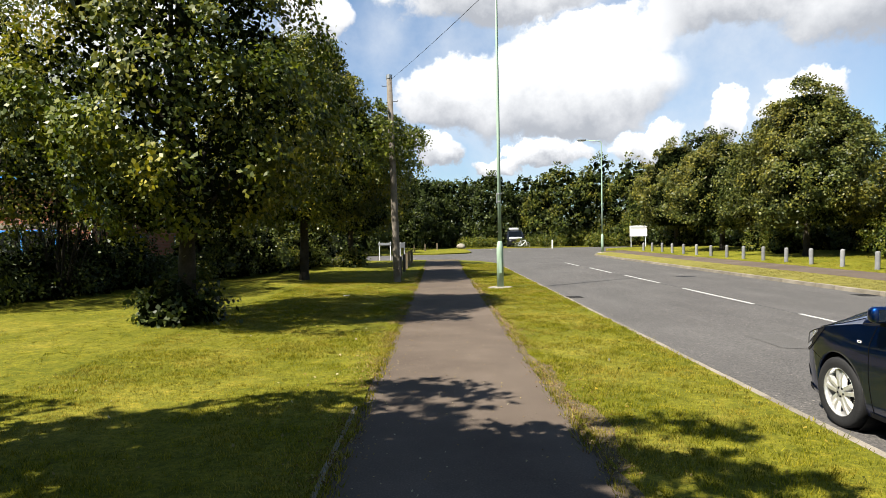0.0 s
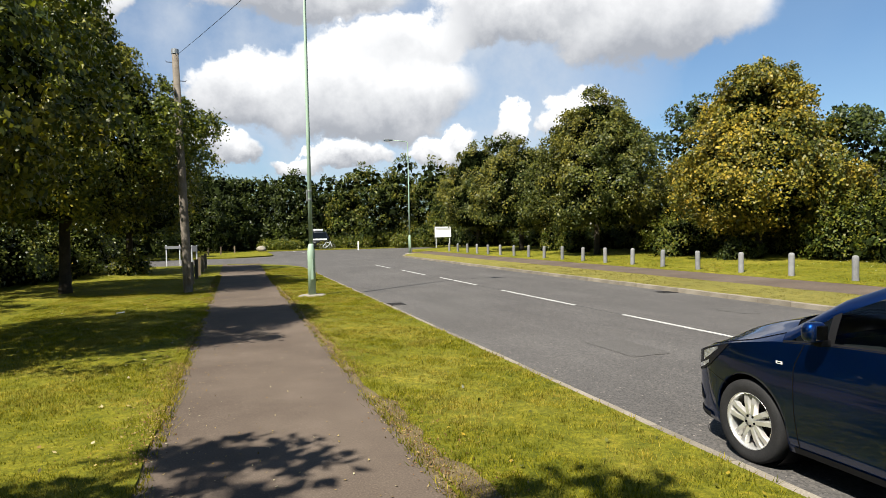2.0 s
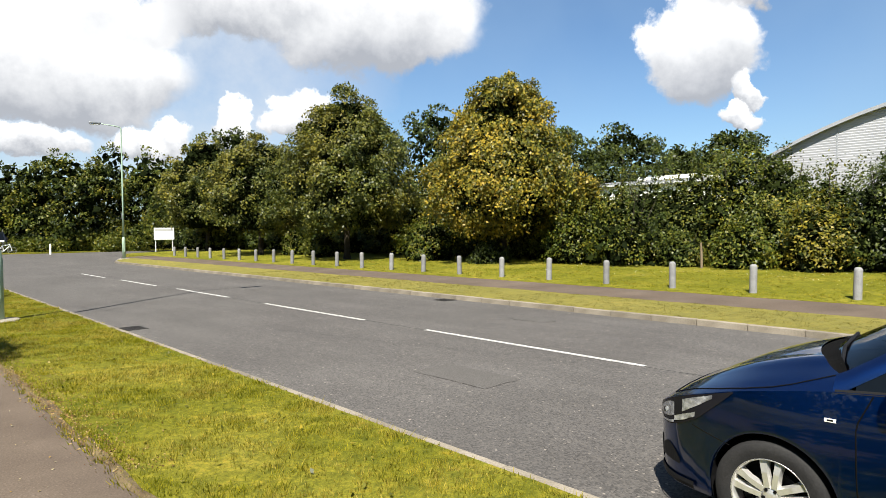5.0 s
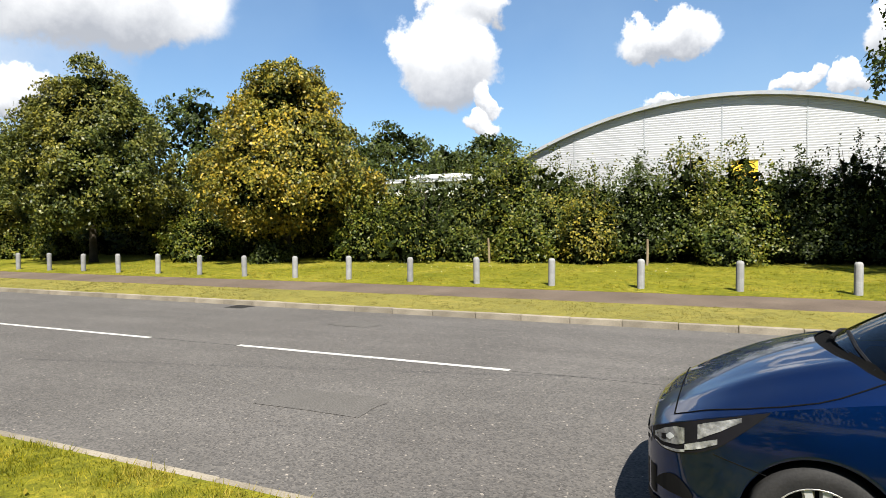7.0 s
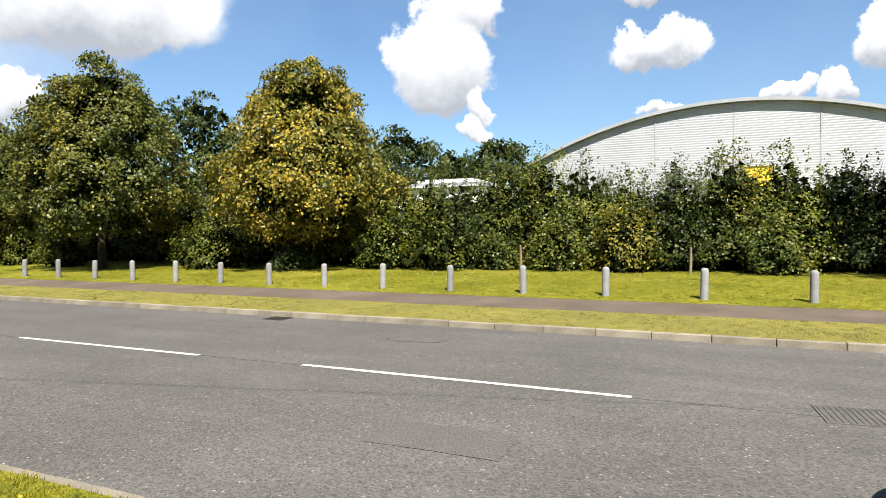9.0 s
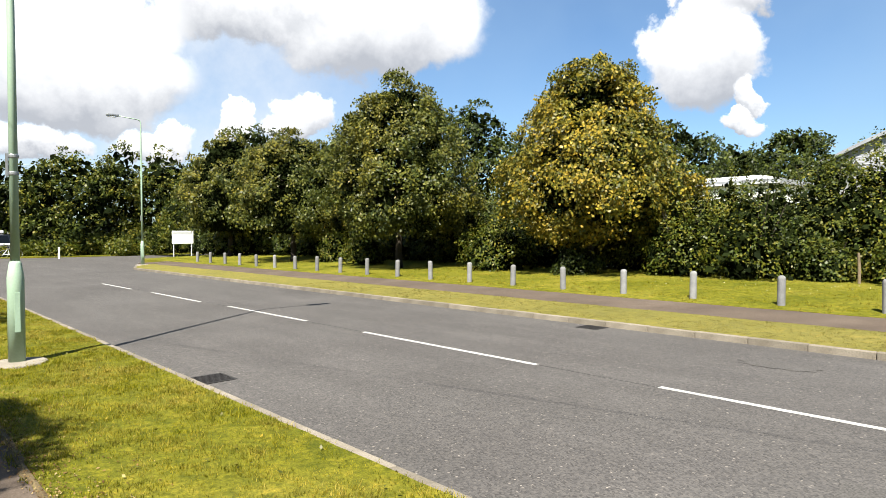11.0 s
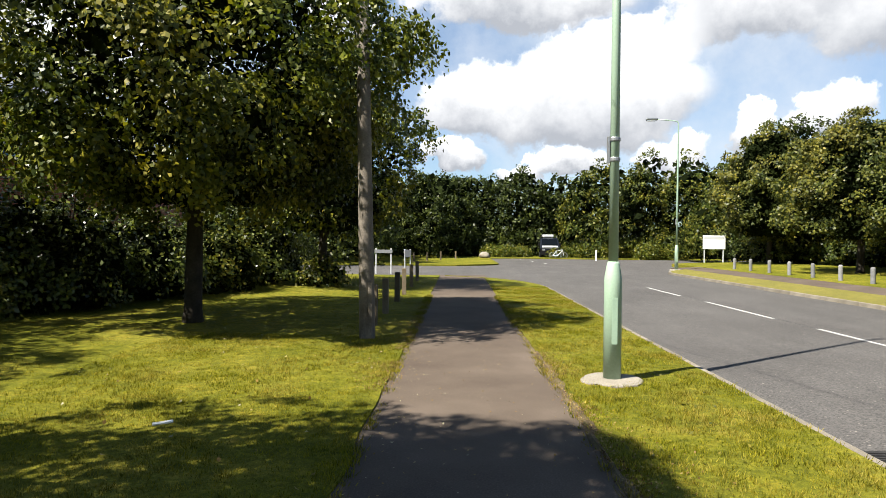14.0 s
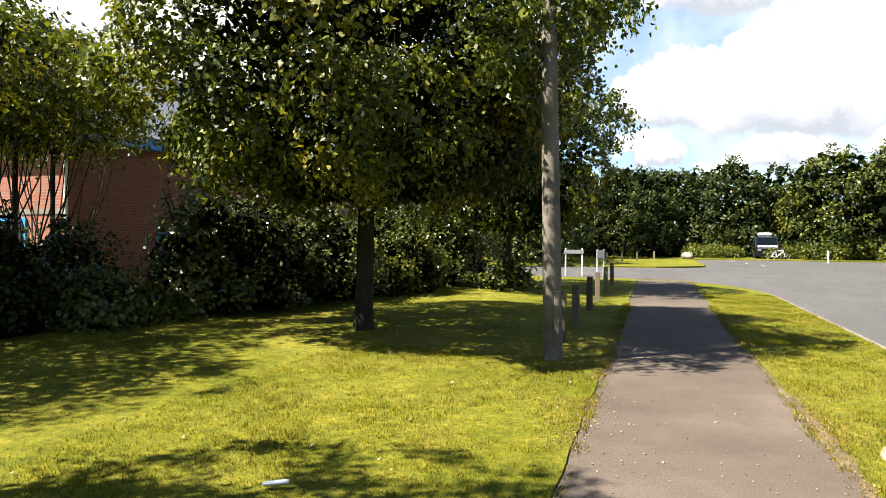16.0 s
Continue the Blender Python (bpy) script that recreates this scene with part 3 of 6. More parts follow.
def make_shrub(x, y, z, rx, ry, h, leaf, n, mat, label, seed, stems=5, group="", name="shrub", low=0.0):
    """A bush that is leafy to the ground, with a lumpy outline and some tall shoots."""
    rng = np.random.default_rng(seed)
    t = empty(name, pose(x, y, z), label, "shrub", group)
    bms = []
    for i in range(stems):
        a = rng.uniform(0, 6.283)
        k = rng.uniform(0.2, 0.7)
        bms.append(bm_tube([(0.15 * math.cos(a), 0.15 * math.sin(a), -0.1), (k * rx * 0.5 * math.cos(a), k * ry * 0.5 * math.sin(a), h * 0.45), (k * rx * math.cos(a), k * ry * math.sin(a), h * 0.95)], [0.035, 0.025, 0.006], 5))
    part("stemwork", join_bm(*bms), M_BARK, t)
    k = n // 18
    u = unit(rng.normal(0, 1, (k, 3)))
    u[:, 2] = np.abs(u[:, 2]) * 1.0 - 0.12
    l = lump(u * 2.0, 1.3, seed) + 0.6 * lump(u * 2.0, 3.0, seed + 5)
    depth = 1 - 0.5 * rng.uniform(0, 1, k) ** 2
    s = (1 + 0.2 * l) * depth
    c = np.stack([u[:, 0] * rx * s, u[:, 1] * ry * s, np.maximum(low, (0.12 + 0.88 * np.maximum(u[:, 2], 0)) * h * s + (u[:, 2] < 0) * rng.uniform(0, 0.4, k) * h)], 1)
    out = unit(u + np.array([0, 0, 0.35]))
    c, out = np.repeat(c, 18, 0), np.repeat(out, 18, 0)
    c = c + rng.normal(0, 0.13, c.shape)
    # inner foliage, coloured near-black for the shade inside the bush
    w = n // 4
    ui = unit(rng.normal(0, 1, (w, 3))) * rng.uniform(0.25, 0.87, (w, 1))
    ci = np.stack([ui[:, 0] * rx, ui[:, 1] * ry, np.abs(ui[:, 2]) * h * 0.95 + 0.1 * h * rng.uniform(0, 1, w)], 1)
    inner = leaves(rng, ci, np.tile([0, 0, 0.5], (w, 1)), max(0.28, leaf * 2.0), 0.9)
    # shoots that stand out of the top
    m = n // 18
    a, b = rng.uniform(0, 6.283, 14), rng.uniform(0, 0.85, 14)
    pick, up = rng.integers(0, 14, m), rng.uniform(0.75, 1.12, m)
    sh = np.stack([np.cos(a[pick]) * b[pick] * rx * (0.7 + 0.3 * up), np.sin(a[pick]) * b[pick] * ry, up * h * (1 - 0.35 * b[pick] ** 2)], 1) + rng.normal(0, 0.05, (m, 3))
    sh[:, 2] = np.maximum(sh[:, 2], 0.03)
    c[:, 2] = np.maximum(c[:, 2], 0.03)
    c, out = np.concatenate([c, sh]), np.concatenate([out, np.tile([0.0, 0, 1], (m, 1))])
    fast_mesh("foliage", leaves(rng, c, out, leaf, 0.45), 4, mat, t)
    fast_mesh("shade_fill_foliage", inner, 4, M_INNER_SHADE, t)
    return t


# ---- ground, road, verges ----
KN, KF = -3.88, 3.97  # road faces of the two kerbs


def road_z(x, y=0):
    return -0.0015 * min(x * x, 16.0)


def lawn_z(x, y):
    d = max(0.0, -8.05 - x)
    return 0.06 + 0.004 * d + 0.03 * math.sin(0.35 * x + 1) * min(1, d / 4) + 0.012 * noise.noise((x * 0.9, y * 0.9, 0)) * min(1, d)


def far_z(x, y=0):
    return float(np.interp(x, [3.9, 4.2, 5.9, 7.6, 8.2, 14, 22, 60], [0.082, 0.088, 0.135, 0.20, 0.25, 0.40, 0.45, 0.5])) + 0.01 * noise.noise((x * 0.8, y * 0.8, 3))


def build_ground():
    verts, faces = [], []
    rings = [0, 70, 150, 400, 1200, 3000]
    seg = 48
    verts.append((0, 0, -0.25))
    for r in rings[1:]:
        verts += [(r * math.cos(2 * math.pi * i / seg), r * math.sin(2 * math.pi * i / seg), -0.25) for i in range(seg)]
    faces += [(0, 1 + i, 1 + (i + 1) % seg) for i in range(seg)]
    for k in range(len(rings) - 2):
        o = 1 + k * seg
        faces += [(o + i, o + seg + i, o + seg + (i + 1) % seg, o + (i + 1) % seg) for i in range(seg)]
    tagged(mesh_object("ground", verts, faces, M_GRASS), "rough grassland reaching out to the horizon", "ground", kind="structure")
    ys = stations(-120, 66, (-10, 40), 1.0, 6.0)
    xs = [-60, -30, -12, -6] + [KN + (KF - KN) * i / 12 for i in range(13)] + [6, 12, 30, 60]
    verts = [(x, y, road_z(x)) for y in ys for x in xs]
    n = len(xs)
    faces = [(j * n + i, j * n + i + 1, (j + 1) * n + i + 1, (j + 1) * n + i) for j in range(len(ys) - 1) for i in range(n - 1)]
    tagged(mesh_object("road", verts, faces, M_ASPH, smooth=True), "worn grey asphalt road with fine pale chippings", "road", kind="structure")


def near_kerb_x(y):
    """The near kerb's line: straight, then turning into the side road."""
    if y < 26:
        return KN
    k = min(1.0, (y - 26) / 6.6)
    return KN - 5.0 * (1 - math.sqrt(max(0.0, 1 - k * k)))


def far_kerb_x(y):
    if y < 36:
        return KF
    k = min(1.0, (y - 36) / 5.0)
    return KF + 5.0 * (1 - math.sqrt(max(0.0, 1 - k * k)))


def wob(y, s, a=0.035):
    return a * noise.noise((y * 1.1, s, 0)) + 0.5 * a * noise.noise((y * 4.0, s, 5))


build_ground()
strip("verge_near", stations(-110, 32.4, (-10, 33), 0.25), lambda y: min(-6.03 + wob(y, 1), near_kerb_x(y) - 0.16), lambda y: near_kerb_x(y) - 0.125,
      lambda x, y: 0.062 - 0.012 * (x + 6.03) / 2 + 0.008 * noise.noise((x * 2, y * 2, 0)), 8, M_GRASS, label="mown grass verge between footpath and kerb")
strip("pavement_near", stations(-110, 33.2, (-10, 33), 0.5), lambda y: -8.2, lambda y: -5.9, lambda x, y: 0.042 + 0.006 * noise.noise((x, y * 0.6, 1)), 8, M_PATH, label="brownish worn asphalt footpath")
strip("lawn_near", stations(-110, 32.6, (-10, 33), 0.25), lambda y: -60, lambda y: -8.05 + wob(y, 7, 0.05), lawn_z, 60, M_GRASS, label="sunlit mown lawn beside the footpath")
strip("verge_far", stations(-110, 41, (-10, 41), 0.5), lambda y: far_kerb_x(y) + 0.125, lambda y: max(5.95 + wob(y, 3), far_kerb_x(y) + 0.16), far_z, 6, M_GRASS_DRY, label="mown grass verge beyond the road")
strip("pavement_far", stations(-110, 42, (-10, 41), 1.0), lambda y: 5.85, lambda y: 7.7, lambda x, y: far_z(x, y) - 0.012, 4, M_PATH, label="narrow asphalt footpath beyond the road")
strip("lawn_far", stations(-110, 47, (-20, 47), 0.5), lambda y: 7.55 + wob(y, 4, 0.05), lambda y: 60, far_z, 50, M_GRASS, label="grass strip with bollards before the hedge")
strip("island_lawn", stations(45, 110, (45, 62), 1.0), lambda y: -60, lambda y: -4.3 - 3.0 * (1 - min(1, (y - 45) / 3.0)) ** 2, lambda x, y: 0.07, 20, M_GRASS, label="grass corner beyond the side road")
strip("bank_far", stations(62.5, 110, (62, 66), 1.0), lambda y: -4.2, lambda y: 60, lambda x, y: 0.05 + 0.02 * (y - 62), 20, M_GRASS, label="rough grass bank where the road bends")


def kerb_row(name, line, y0, y1, top, side, label):
    """Separate kerb stones end to end along a line; side +1 where the road lies on the +x side."""
    holder = empty(name, pose(0, 0, 0), label, "kerb", kind="structure")
    bm = bm_box(-0.0625, 0.0625, -0.452, 0.452, -0.32, 0, 0.012, 2)
    me = bpy.data.meshes.new("kerb_stone")
    bm.to_mesh(me)
    bm.free()
    me.materials.append(M_KERB)
    rng = random.Random(5)
    y = y0
    while y < y1:
        a, b = line(y), line(y + 0.914)
        if abs(b - a) > 3:
            break
        step = math.hypot(0.914, b - a)
        k = 0.914 / step
        xa, xb = line(y), line(y + 0.914 * k)
        ob = new("kerb_stone", me)
        ob.parent = holder
        ob.location = ((xa + xb) / 2 - side * 0.0625, y + 0.457 * k, top + rng.uniform(-0.004, 0.004))
        ob.rotation_euler = (rng.uniform(-0.003, 0.003), rng.uniform(-0.01, 0.01), -math.atan2(xb - xa, 0.914 * k) + rng.uniform(-0.003, 0.003))
        y += 0.914 * k
    return holder


def dash(y, length, x=0.05):
    """One painted centre-line mark with worn edges."""
    rng = random.Random(int(y * 7 + 900))
    n = 24
    verts, faces = [], []
    for i in range(n + 1):
        yy = y + length * i / n
        a, b = x - 0.05 + rng.uniform(-0.004, 0.004), x + 0.05 + rng.uniform(-0.004, 0.004)
        verts += [(a, yy, road_z(a) + 0.004), (b, yy, road_z(b) + 0.004)]
    faces = [(2 * i, 2 * i + 1, 2 * i + 3, 2 * i + 2) for i in range(n)]
    tagged(mesh_object("road_marking", verts, faces, M_LINE), "white painted centre-line dash on the asphalt", "road marking", "centre line", "structure")


for a, b, x in ((-48.3, -44.2, 0.05), (-42.3, -38.2, 0.05), (-36.3, -32.2, 0.05), (-30.3, -26.2, 0.05), (-24.3, -20.2, 0.05), (-18.3, -14.2, 0.05), (-12.3, -8.2, 0.05), (-6.4, -2.85, 0.06),
                (-0.3, 4.0, 0.05), (5.83, 10.0, 0.02), (12.1, 15.95, 0.04), (17.6, 21.5, -0.04), (23.3, 26.8, -0.12)):
    dash(a, b - a, x)
for k in range(4):
    dash(50 + 4 * k, 2.0, -0.6 - 0.5 * k)


# ---- trees and hedges ----
LIME = [(0, 1.2), (0.08, 2.7), (0.22, 3.5), (0.4, 3.7), (0.6, 3.2), (0.78, 2.3), (0.92, 1.2), (1, 0.25)]
OVAL = [(0, 1.8), (0.08, 2.9), (0.2, 3.35), (0.38, 3.2), (0.55, 2.8), (0.7, 2.35), (0.83, 1.75), (0.93, 1.15), (1, 0.5)]
YELL = [(0, 1.6), (0.1, 3.0), (0.25, 3.5), (0.4, 3.0), (0.6, 2.4), (0.75, 1.95), (0.88, 1.55), (0.95, 1.25), (1, 0.75)]
BIG = [(0, 2.0), (0.2, 4.2), (0.45, 4.6), (0.7, 3.8), (0.9, 2.2), (1, 0.6)]
LL = "mature lime tree with dense dark green crown on the lawn"
make_tree(-12.3, 3.9, 0.08, 9.6, 1.6, [(f, r * (0.84 if f < 0.5 else 0.78)) for f, r in LIME], 0.10, 150, 10, 30, LL, 11, 0.17, mass_r=0.62, clump_r=0.14, group="limes along the footpath")
make_tree(-12.38, 15.3, 0.08, 9.4, 2.1, [(f, r * (1.1 if f < 0.5 else 1.0)) for f, r in LIME], 0.098, 250, 11, 32, LL, 12, 0.16, mass_r=0.66, clump_r=0.14, group="limes along the footpath", inner=16000)
make_tree(-12.0, 25.2, 0.08, 9.0, 1.7, LIME, 0.13, 120, 10, 19, LL, 13, 0.15, mass_r=0.66, group="limes along the footpath")
make_tree(-12.7, -8.1, 0.08, 9.2, 1.4, [(f, r * 1.2) for f, r in LIME], 0.2, 90, 14, 16, LL, 14, 0.16, group="limes along the footpath", inner=6000)
make_tree(13.5, 14.0, 0.4, 8.2, 1.2, YELL, 0.128, 230, 8, 29, "lime tree with yellowing autumn leaves on the grass strip", 21, 0.15, M_LEAF_YEL, mass_r=0.6, clump_r=0.17)
make_tree(11.3, 22.9, 0.35, 9.0, 1.4, OVAL, 0.128, 235, 8, 26, "tall oval lime tree with olive green crown", 22, 0.16, M_LEAF_OLIVE, mass_r=0.58, clump_r=0.16)
make_tree(11.6, 33.0, 0.35, 7.7, 1.4, [(f, r * 1.08) for f, r in OVAL], 0.14, 170, 9, 17, "broad lime tree with yellowish top", 23, 0.16, M_LEAF_OLIVE, mass_r=0.6)
make_tree(12.5, 43.5, 0.35, 9.2, 1.6, OVAL, 0.18, 120, 8, 15, "lime tree with olive crown beside the sign board", 24, 0.16, M_LEAF_OLIVE, mass_r=0.65)
make_tree(12.7, -9.9, 0.4, 10.5, 1.8, [(f, r * 0.82) for f, r in BIG], 0.15, 90, 14, 18, "dark broadleaf tree overhanging the hedge", 25, 0.2, M_LEAF_DARK, mass_r=0.95)
# taller trees beyond the hedge
for i, (x, y, h, s) in enumerate([(28, 34, 12.0, 1.0), (34, 27, 10.0, 0.9), (40, 24, 10.5, 0.9), (46, 17.5, 10.0, 0.9), (26, 46, 12, 1.1), (46, 22, 9, 0.8), (20, 55, 12, 1.0)]):
    make_tree(x, y, 0.4, h, 2.0, [(f, r * s) for f, r in BIG], 0.26, 60, 10, 12, "distant oak with dark rounded crown beyond the hedge", 40 + i, 0.2, M_LEAF_DARK, clump_r=0.28, mass_r=0.95, inner=1500)

HL = "dense mixed hedgerow bush with small green leaves"
rng0 = random.Random(3)


def hedge_top(y):
    """Height of the hedge's uneven top along the road."""
    return float(np.interp(y, [-13, -6.3, -5.4, -4.5, -2.5, -1.6, -0.5, 0.6, 1.4, 2.5, 3.5, 4.5, 5.6, 6.7, 7.3, 12, 20], [4.4, 4.25, 3.95, 3.75, 4.1, 4.4, 4.2, 3.75, 3.85, 3.6, 4.2, 4.7, 4.8, 4.4, 3.85, 3.9, 4.0]))


y, i = -12.6, 0
while y < 60:
    near = y < 13
    # bushes at y < -4 take the dark leaf, painting in the tree's shade
    make_shrub(16.5 + rng0.uniform(-0.4, 0.4) - (2.0 if y > 44 else 0), y, 0.38, rng0.uniform(1.9, 2.5), 1.6 if near else 2.1, hedge_top(y) * rng0.uniform(0.86, 0.96), 0.09 if y < 24 else 0.17, 9600 if y < 24 else 3400,
               M_LEAF_DARK if y < -4 else [M_LEAF_HEDGE, M_LEAF_FRESH, M_LEAF_HEDGE, M_LEAF_DARK, M_LEAF_HEDGE][i % 5], HL, 100 + i, group="hedgerow beyond the road")
    y += rng0.uniform(1.45, 1.75) if near else 2.2
    i += 1
for x, y, rx, h, mat, s in [(13.0, 18.2, 1.7, 2.2, M_LEAF_FRESH, 1), (12.6, 14.0, 0.8, 1.0, M_LEAF_DARK, 2), (12.0, 26.2, 1.0, 1.6, M_LEAF_FRESH, 3), (12.4, 30.0, 0.9, 1.7, M_LEAF_FRESH, 4), (14.5, 1.9, 1.0, 2.3, M_LEAF_TURN, 5), (14.3, 8.4, 1.8, 2.9, M_LEAF_FRESH, 6), (14.6, 4.2, 1.0, 1.7, M_LEAF_FRESH, 7), (14.7, -2.4, 1.1, 1.5, M_LEAF_HEDGE, 8), (14.6, 6.3, 0.9, 1.3, M_LEAF_HEDGE, 9), (14.2, 10.8, 1.4, 2.5, M_LEAF_FRESH, 10)]:
    make_shrub(x, y, 0.35, rx, rx, h, 0.10, 3000, mat, "low leafy bush at the foot of the hedge", 200 + s)

# shrubs along the building side of the lawn
SL = "overgrown glossy-leaved shrub bordering the lawn"
for k, (x, y, rx, h, mat) in enumerate([(-19.5, 6.0, 2.0, 2.0, M_LEAF_DARK), (-19.0, 9.0, 1.8, 1.8, M_LEAF_DARK), (-17.8, 12.4, 1.0, 2.0, M_LEAF_DARK), (-18.4, 10.6, 1.4, 2.2, M_LEAF_DARK), (-18.6, 14.4, 1.1, 1.8, M_LEAF_DARK), (-17.0, 13.8, 0.8, 0.9, M_LEAF_LAUREL), (-16.6, 15.0, 0.6, 0.5, M_LEAF_FRESH), (-16.6, 16.2, 1.3, 2.8, M_LEAF_LAUREL), (-16.2, 17.2, 1.7, 2.9, M_LEAF_LAUREL),
                                       (-15.6, 19.6, 1.7, 2.6, M_LEAF_LAUREL), (-15.0, 22.2, 1.9, 2.6, M_LEAF_HEDGE), (-14.6, 25.4, 2.0, 3.0, M_LEAF_LAUREL), (-15.2, 28.4, 2.2, 3.2, M_LEAF_DARK), (-17.0, 30.5, 2.4, 4.0, M_LEAF_DARK),
                                       (-20.0, 2.5, 2.2, 3.0, M_LEAF_DARK), (-20.5, -1.5, 2.4, 4.0, M_LEAF_DARK), (-21, -6, 2.6, 4, M_LEAF_DARK)]):
    make_shrub(x, y, 0.1, rx, rx, h, 0.11, 6000 if 12 < y < 26 else 4000, mat, SL, 300 + k, group="shrubs beside the lawn")
SMALL = [(0, 0.9), (0.2, 1.7), (0.45, 1.9), (0.7, 1.6), (0.9, 0.9), (1, 0.3)]
# the 8.0 and 7.6 m ones are added as casters to shade the lawn
for k, (x, y, h) in enumerate([(-18.3, 12.2, 5.9), (-20.0, 15.4, 6.0), (-19.3, 10.4, 5.9), (-18.4, 6.6, 8.0), (-18.9, 13.7, 5.9), (-17.8, 8.8, 7.6)]):
    small = make_tree(x, y, 0.1, h, 3.3 if h < 6.1 else 2.0, [(f, r * (1.12 if h < 6.1 else 1.35)) for f, r in SMALL], 0.095, 60, 10, 15, "slender multi-stemmed small tree before the brick building", 350 + k, 0.05, M_LEAF_LIME, mass_r=0.5, group="small trees by the building", inner=500 if h < 6.1 else 2500)
    for s in range(15):
        rngs = random.Random(k * 9 + s)
        a, w = rngs.uniform(0, 6.28), rngs.uniform(0.4, 1.7)
        part("stem", bm_tube([(0.12 * math.cos(a), 0.12 * math.sin(a), -0.1), (0.45 * w * math.cos(a), 0.45 * w * math.sin(a), 1.4), (0.8 * w * math.cos(a + 0.2), 0.8 * w * math.sin(a + 0.2), 2.6), (1.1 * w * math.cos(a + 0.35), 1.1 * w * math.sin(a + 0.35), 4.2)], [0.022, 0.017, 0.012, 0.006], 6), M_BARK, small)
make_shrub(-12.4, 3.6, 0.08, 0.85, 0.6, 0.85, 0.12, 1300, M_LEAF_DARK, "basal shoots around a lime trunk", 330, name="sucker_growth")
make_shrub(-11.9, 25.1, 0.08, 0.9, 0.8, 0.9, 0.12, 1300, M_LEAF_FRESH, "basal shoots around a lime trunk", 331, name="sucker_growth")


def woods(name, spots, leaf, per, mat, seed, label, fill=260):
    """Far woodland as one mass of leaf clumps over several crowns, closed inside by near-black leaves painted as shade.
    """
    rng = np.random.default_rng(seed)
    vs, dark = [], []
    for i, (x, y, r, h) in enumerate(spots):
        prof = [(0, 0.8 * r), (0.15, r), (0.5, 0.95 * r), (0.75, 0.75 * r), (0.92, 0.45 * r), (1, 0.15)]
        c, o = crown_points(rng, prof, 0.2, h, 56, 7, per, 0.26, 0.75, seed + i)
        vs.append(leaves(rng, c + np.array([x, y, 0]), o, leaf, 0.7))
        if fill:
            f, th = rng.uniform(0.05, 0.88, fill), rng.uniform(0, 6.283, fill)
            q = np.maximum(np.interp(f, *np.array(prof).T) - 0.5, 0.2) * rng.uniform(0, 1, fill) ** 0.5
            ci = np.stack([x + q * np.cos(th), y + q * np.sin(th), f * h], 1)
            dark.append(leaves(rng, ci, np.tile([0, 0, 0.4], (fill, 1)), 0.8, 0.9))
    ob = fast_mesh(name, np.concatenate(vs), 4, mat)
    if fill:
        fast_mesh("shade_fill_foliage", np.concatenate(dark), 4, M_INNER_SHADE, ob)
    return tagged(ob, label, "woodland", kind="stuff")


rw = random.Random(8)


def belt(x0, x1, n, yf, r, h):
    return [(x0 + (x1 - x0) * k / (n - 1) + rw.uniform(-0.8, 0.8), yf(x0 + (x1 - x0) * k / (n - 1)) + rw.uniform(-1.2, 1.2), rw.uniform(*r), rw.uniform(*h)) for k in range(n)]


woods("woodland", belt(-42, 2, 20, lambda x: 70 + 0.004 * x * x, (2.8, 3.6), (8.4, 9.8)) + [(3.6, 71.5, 2.8, 7.2), (5.2, 74, 3.0, 7.6)], 0.27, 7, M_LEAF_DARK, 500, "far dark broadleaf woodland closing the road")
woods("woodland", belt(-42, 4, 13, lambda x: 76, (3, 4), (9.6, 11.0)), 0.36, 3, M_LEAF_DARK, 520, "taller crowns at the back of the woodland")
woods("woodland", belt(5.5, 40, 16, lambda x: 66.5, (2.6, 3.4), (8.6, 10.6)) + belt(9, 40, 8, lambda x: 73, (3, 4), (10.5, 12.5)), 0.26, 6, M_LEAF_HEDGE, 540, "far sunlit broadleaf woodland behind the bend")
woods("woodland", [(-15.2 - 2.2 * (k % 2) - 0.3 * k, 46 + 2.6 * k, rw.uniform(2.8, 3.6), rw.uniform(7.5, 9.3)) for k in range(9)] + [(-10.8, 61, 2.8, 8.0), (-8.5, 66, 3.0, 8.6)], 0.22, 9, M_LEAF_DARK, 580, "dark trees beside the side road")
woods("woodland", belt(15, 34, 8, lambda x: 56, (2.6, 3.2), (8.0, 10.5)), 0.24, 8, M_LEAF_HEDGE, 620, "trees behind the sign board")
woods("undergrowth", belt(-42, 1, 18, lambda x: 68.5, (1.7, 2.3), (2.6, 3.8)) + belt(5, 40, 14, lambda x: 65.5, (1.5, 2.0), (2.5, 4.0)), 0.30, 3, M_LEAF_DARK, 700, "dark undergrowth below the far woodland", 60)
woods("rough_weeds", belt(-4, -0.6, 6, lambda x: 65.2, (0.8, 1.1), (0.7, 1.1)) + belt(2.8, 5, 4, lambda x: 64.6, (0.8, 1.1), (0.8, 1.5)) + belt(6, 14, 8, lambda x: 63.6, (0.8, 1.2), (1.0, 2.0)), 0.17, 3, M_LEAF_FRESH, 660, "rough weeds at the road edge", 0)


# ---- street furniture ----
def make_bollard():
    b = empty("bollard", pose(8.13, -5.02, 0.24), "round grey concrete bollard with chamfered top set in grass", "bollard", "bollard row")
    part("shaft", bm_lathe([(0.085, -0.2), (0.085, 0.60), (0.080, 0.63), (0.062, 0.66), (0.03, 0.672)], 16), M_CONC, b, smooth=False)
    return b


boll = make_bollard()
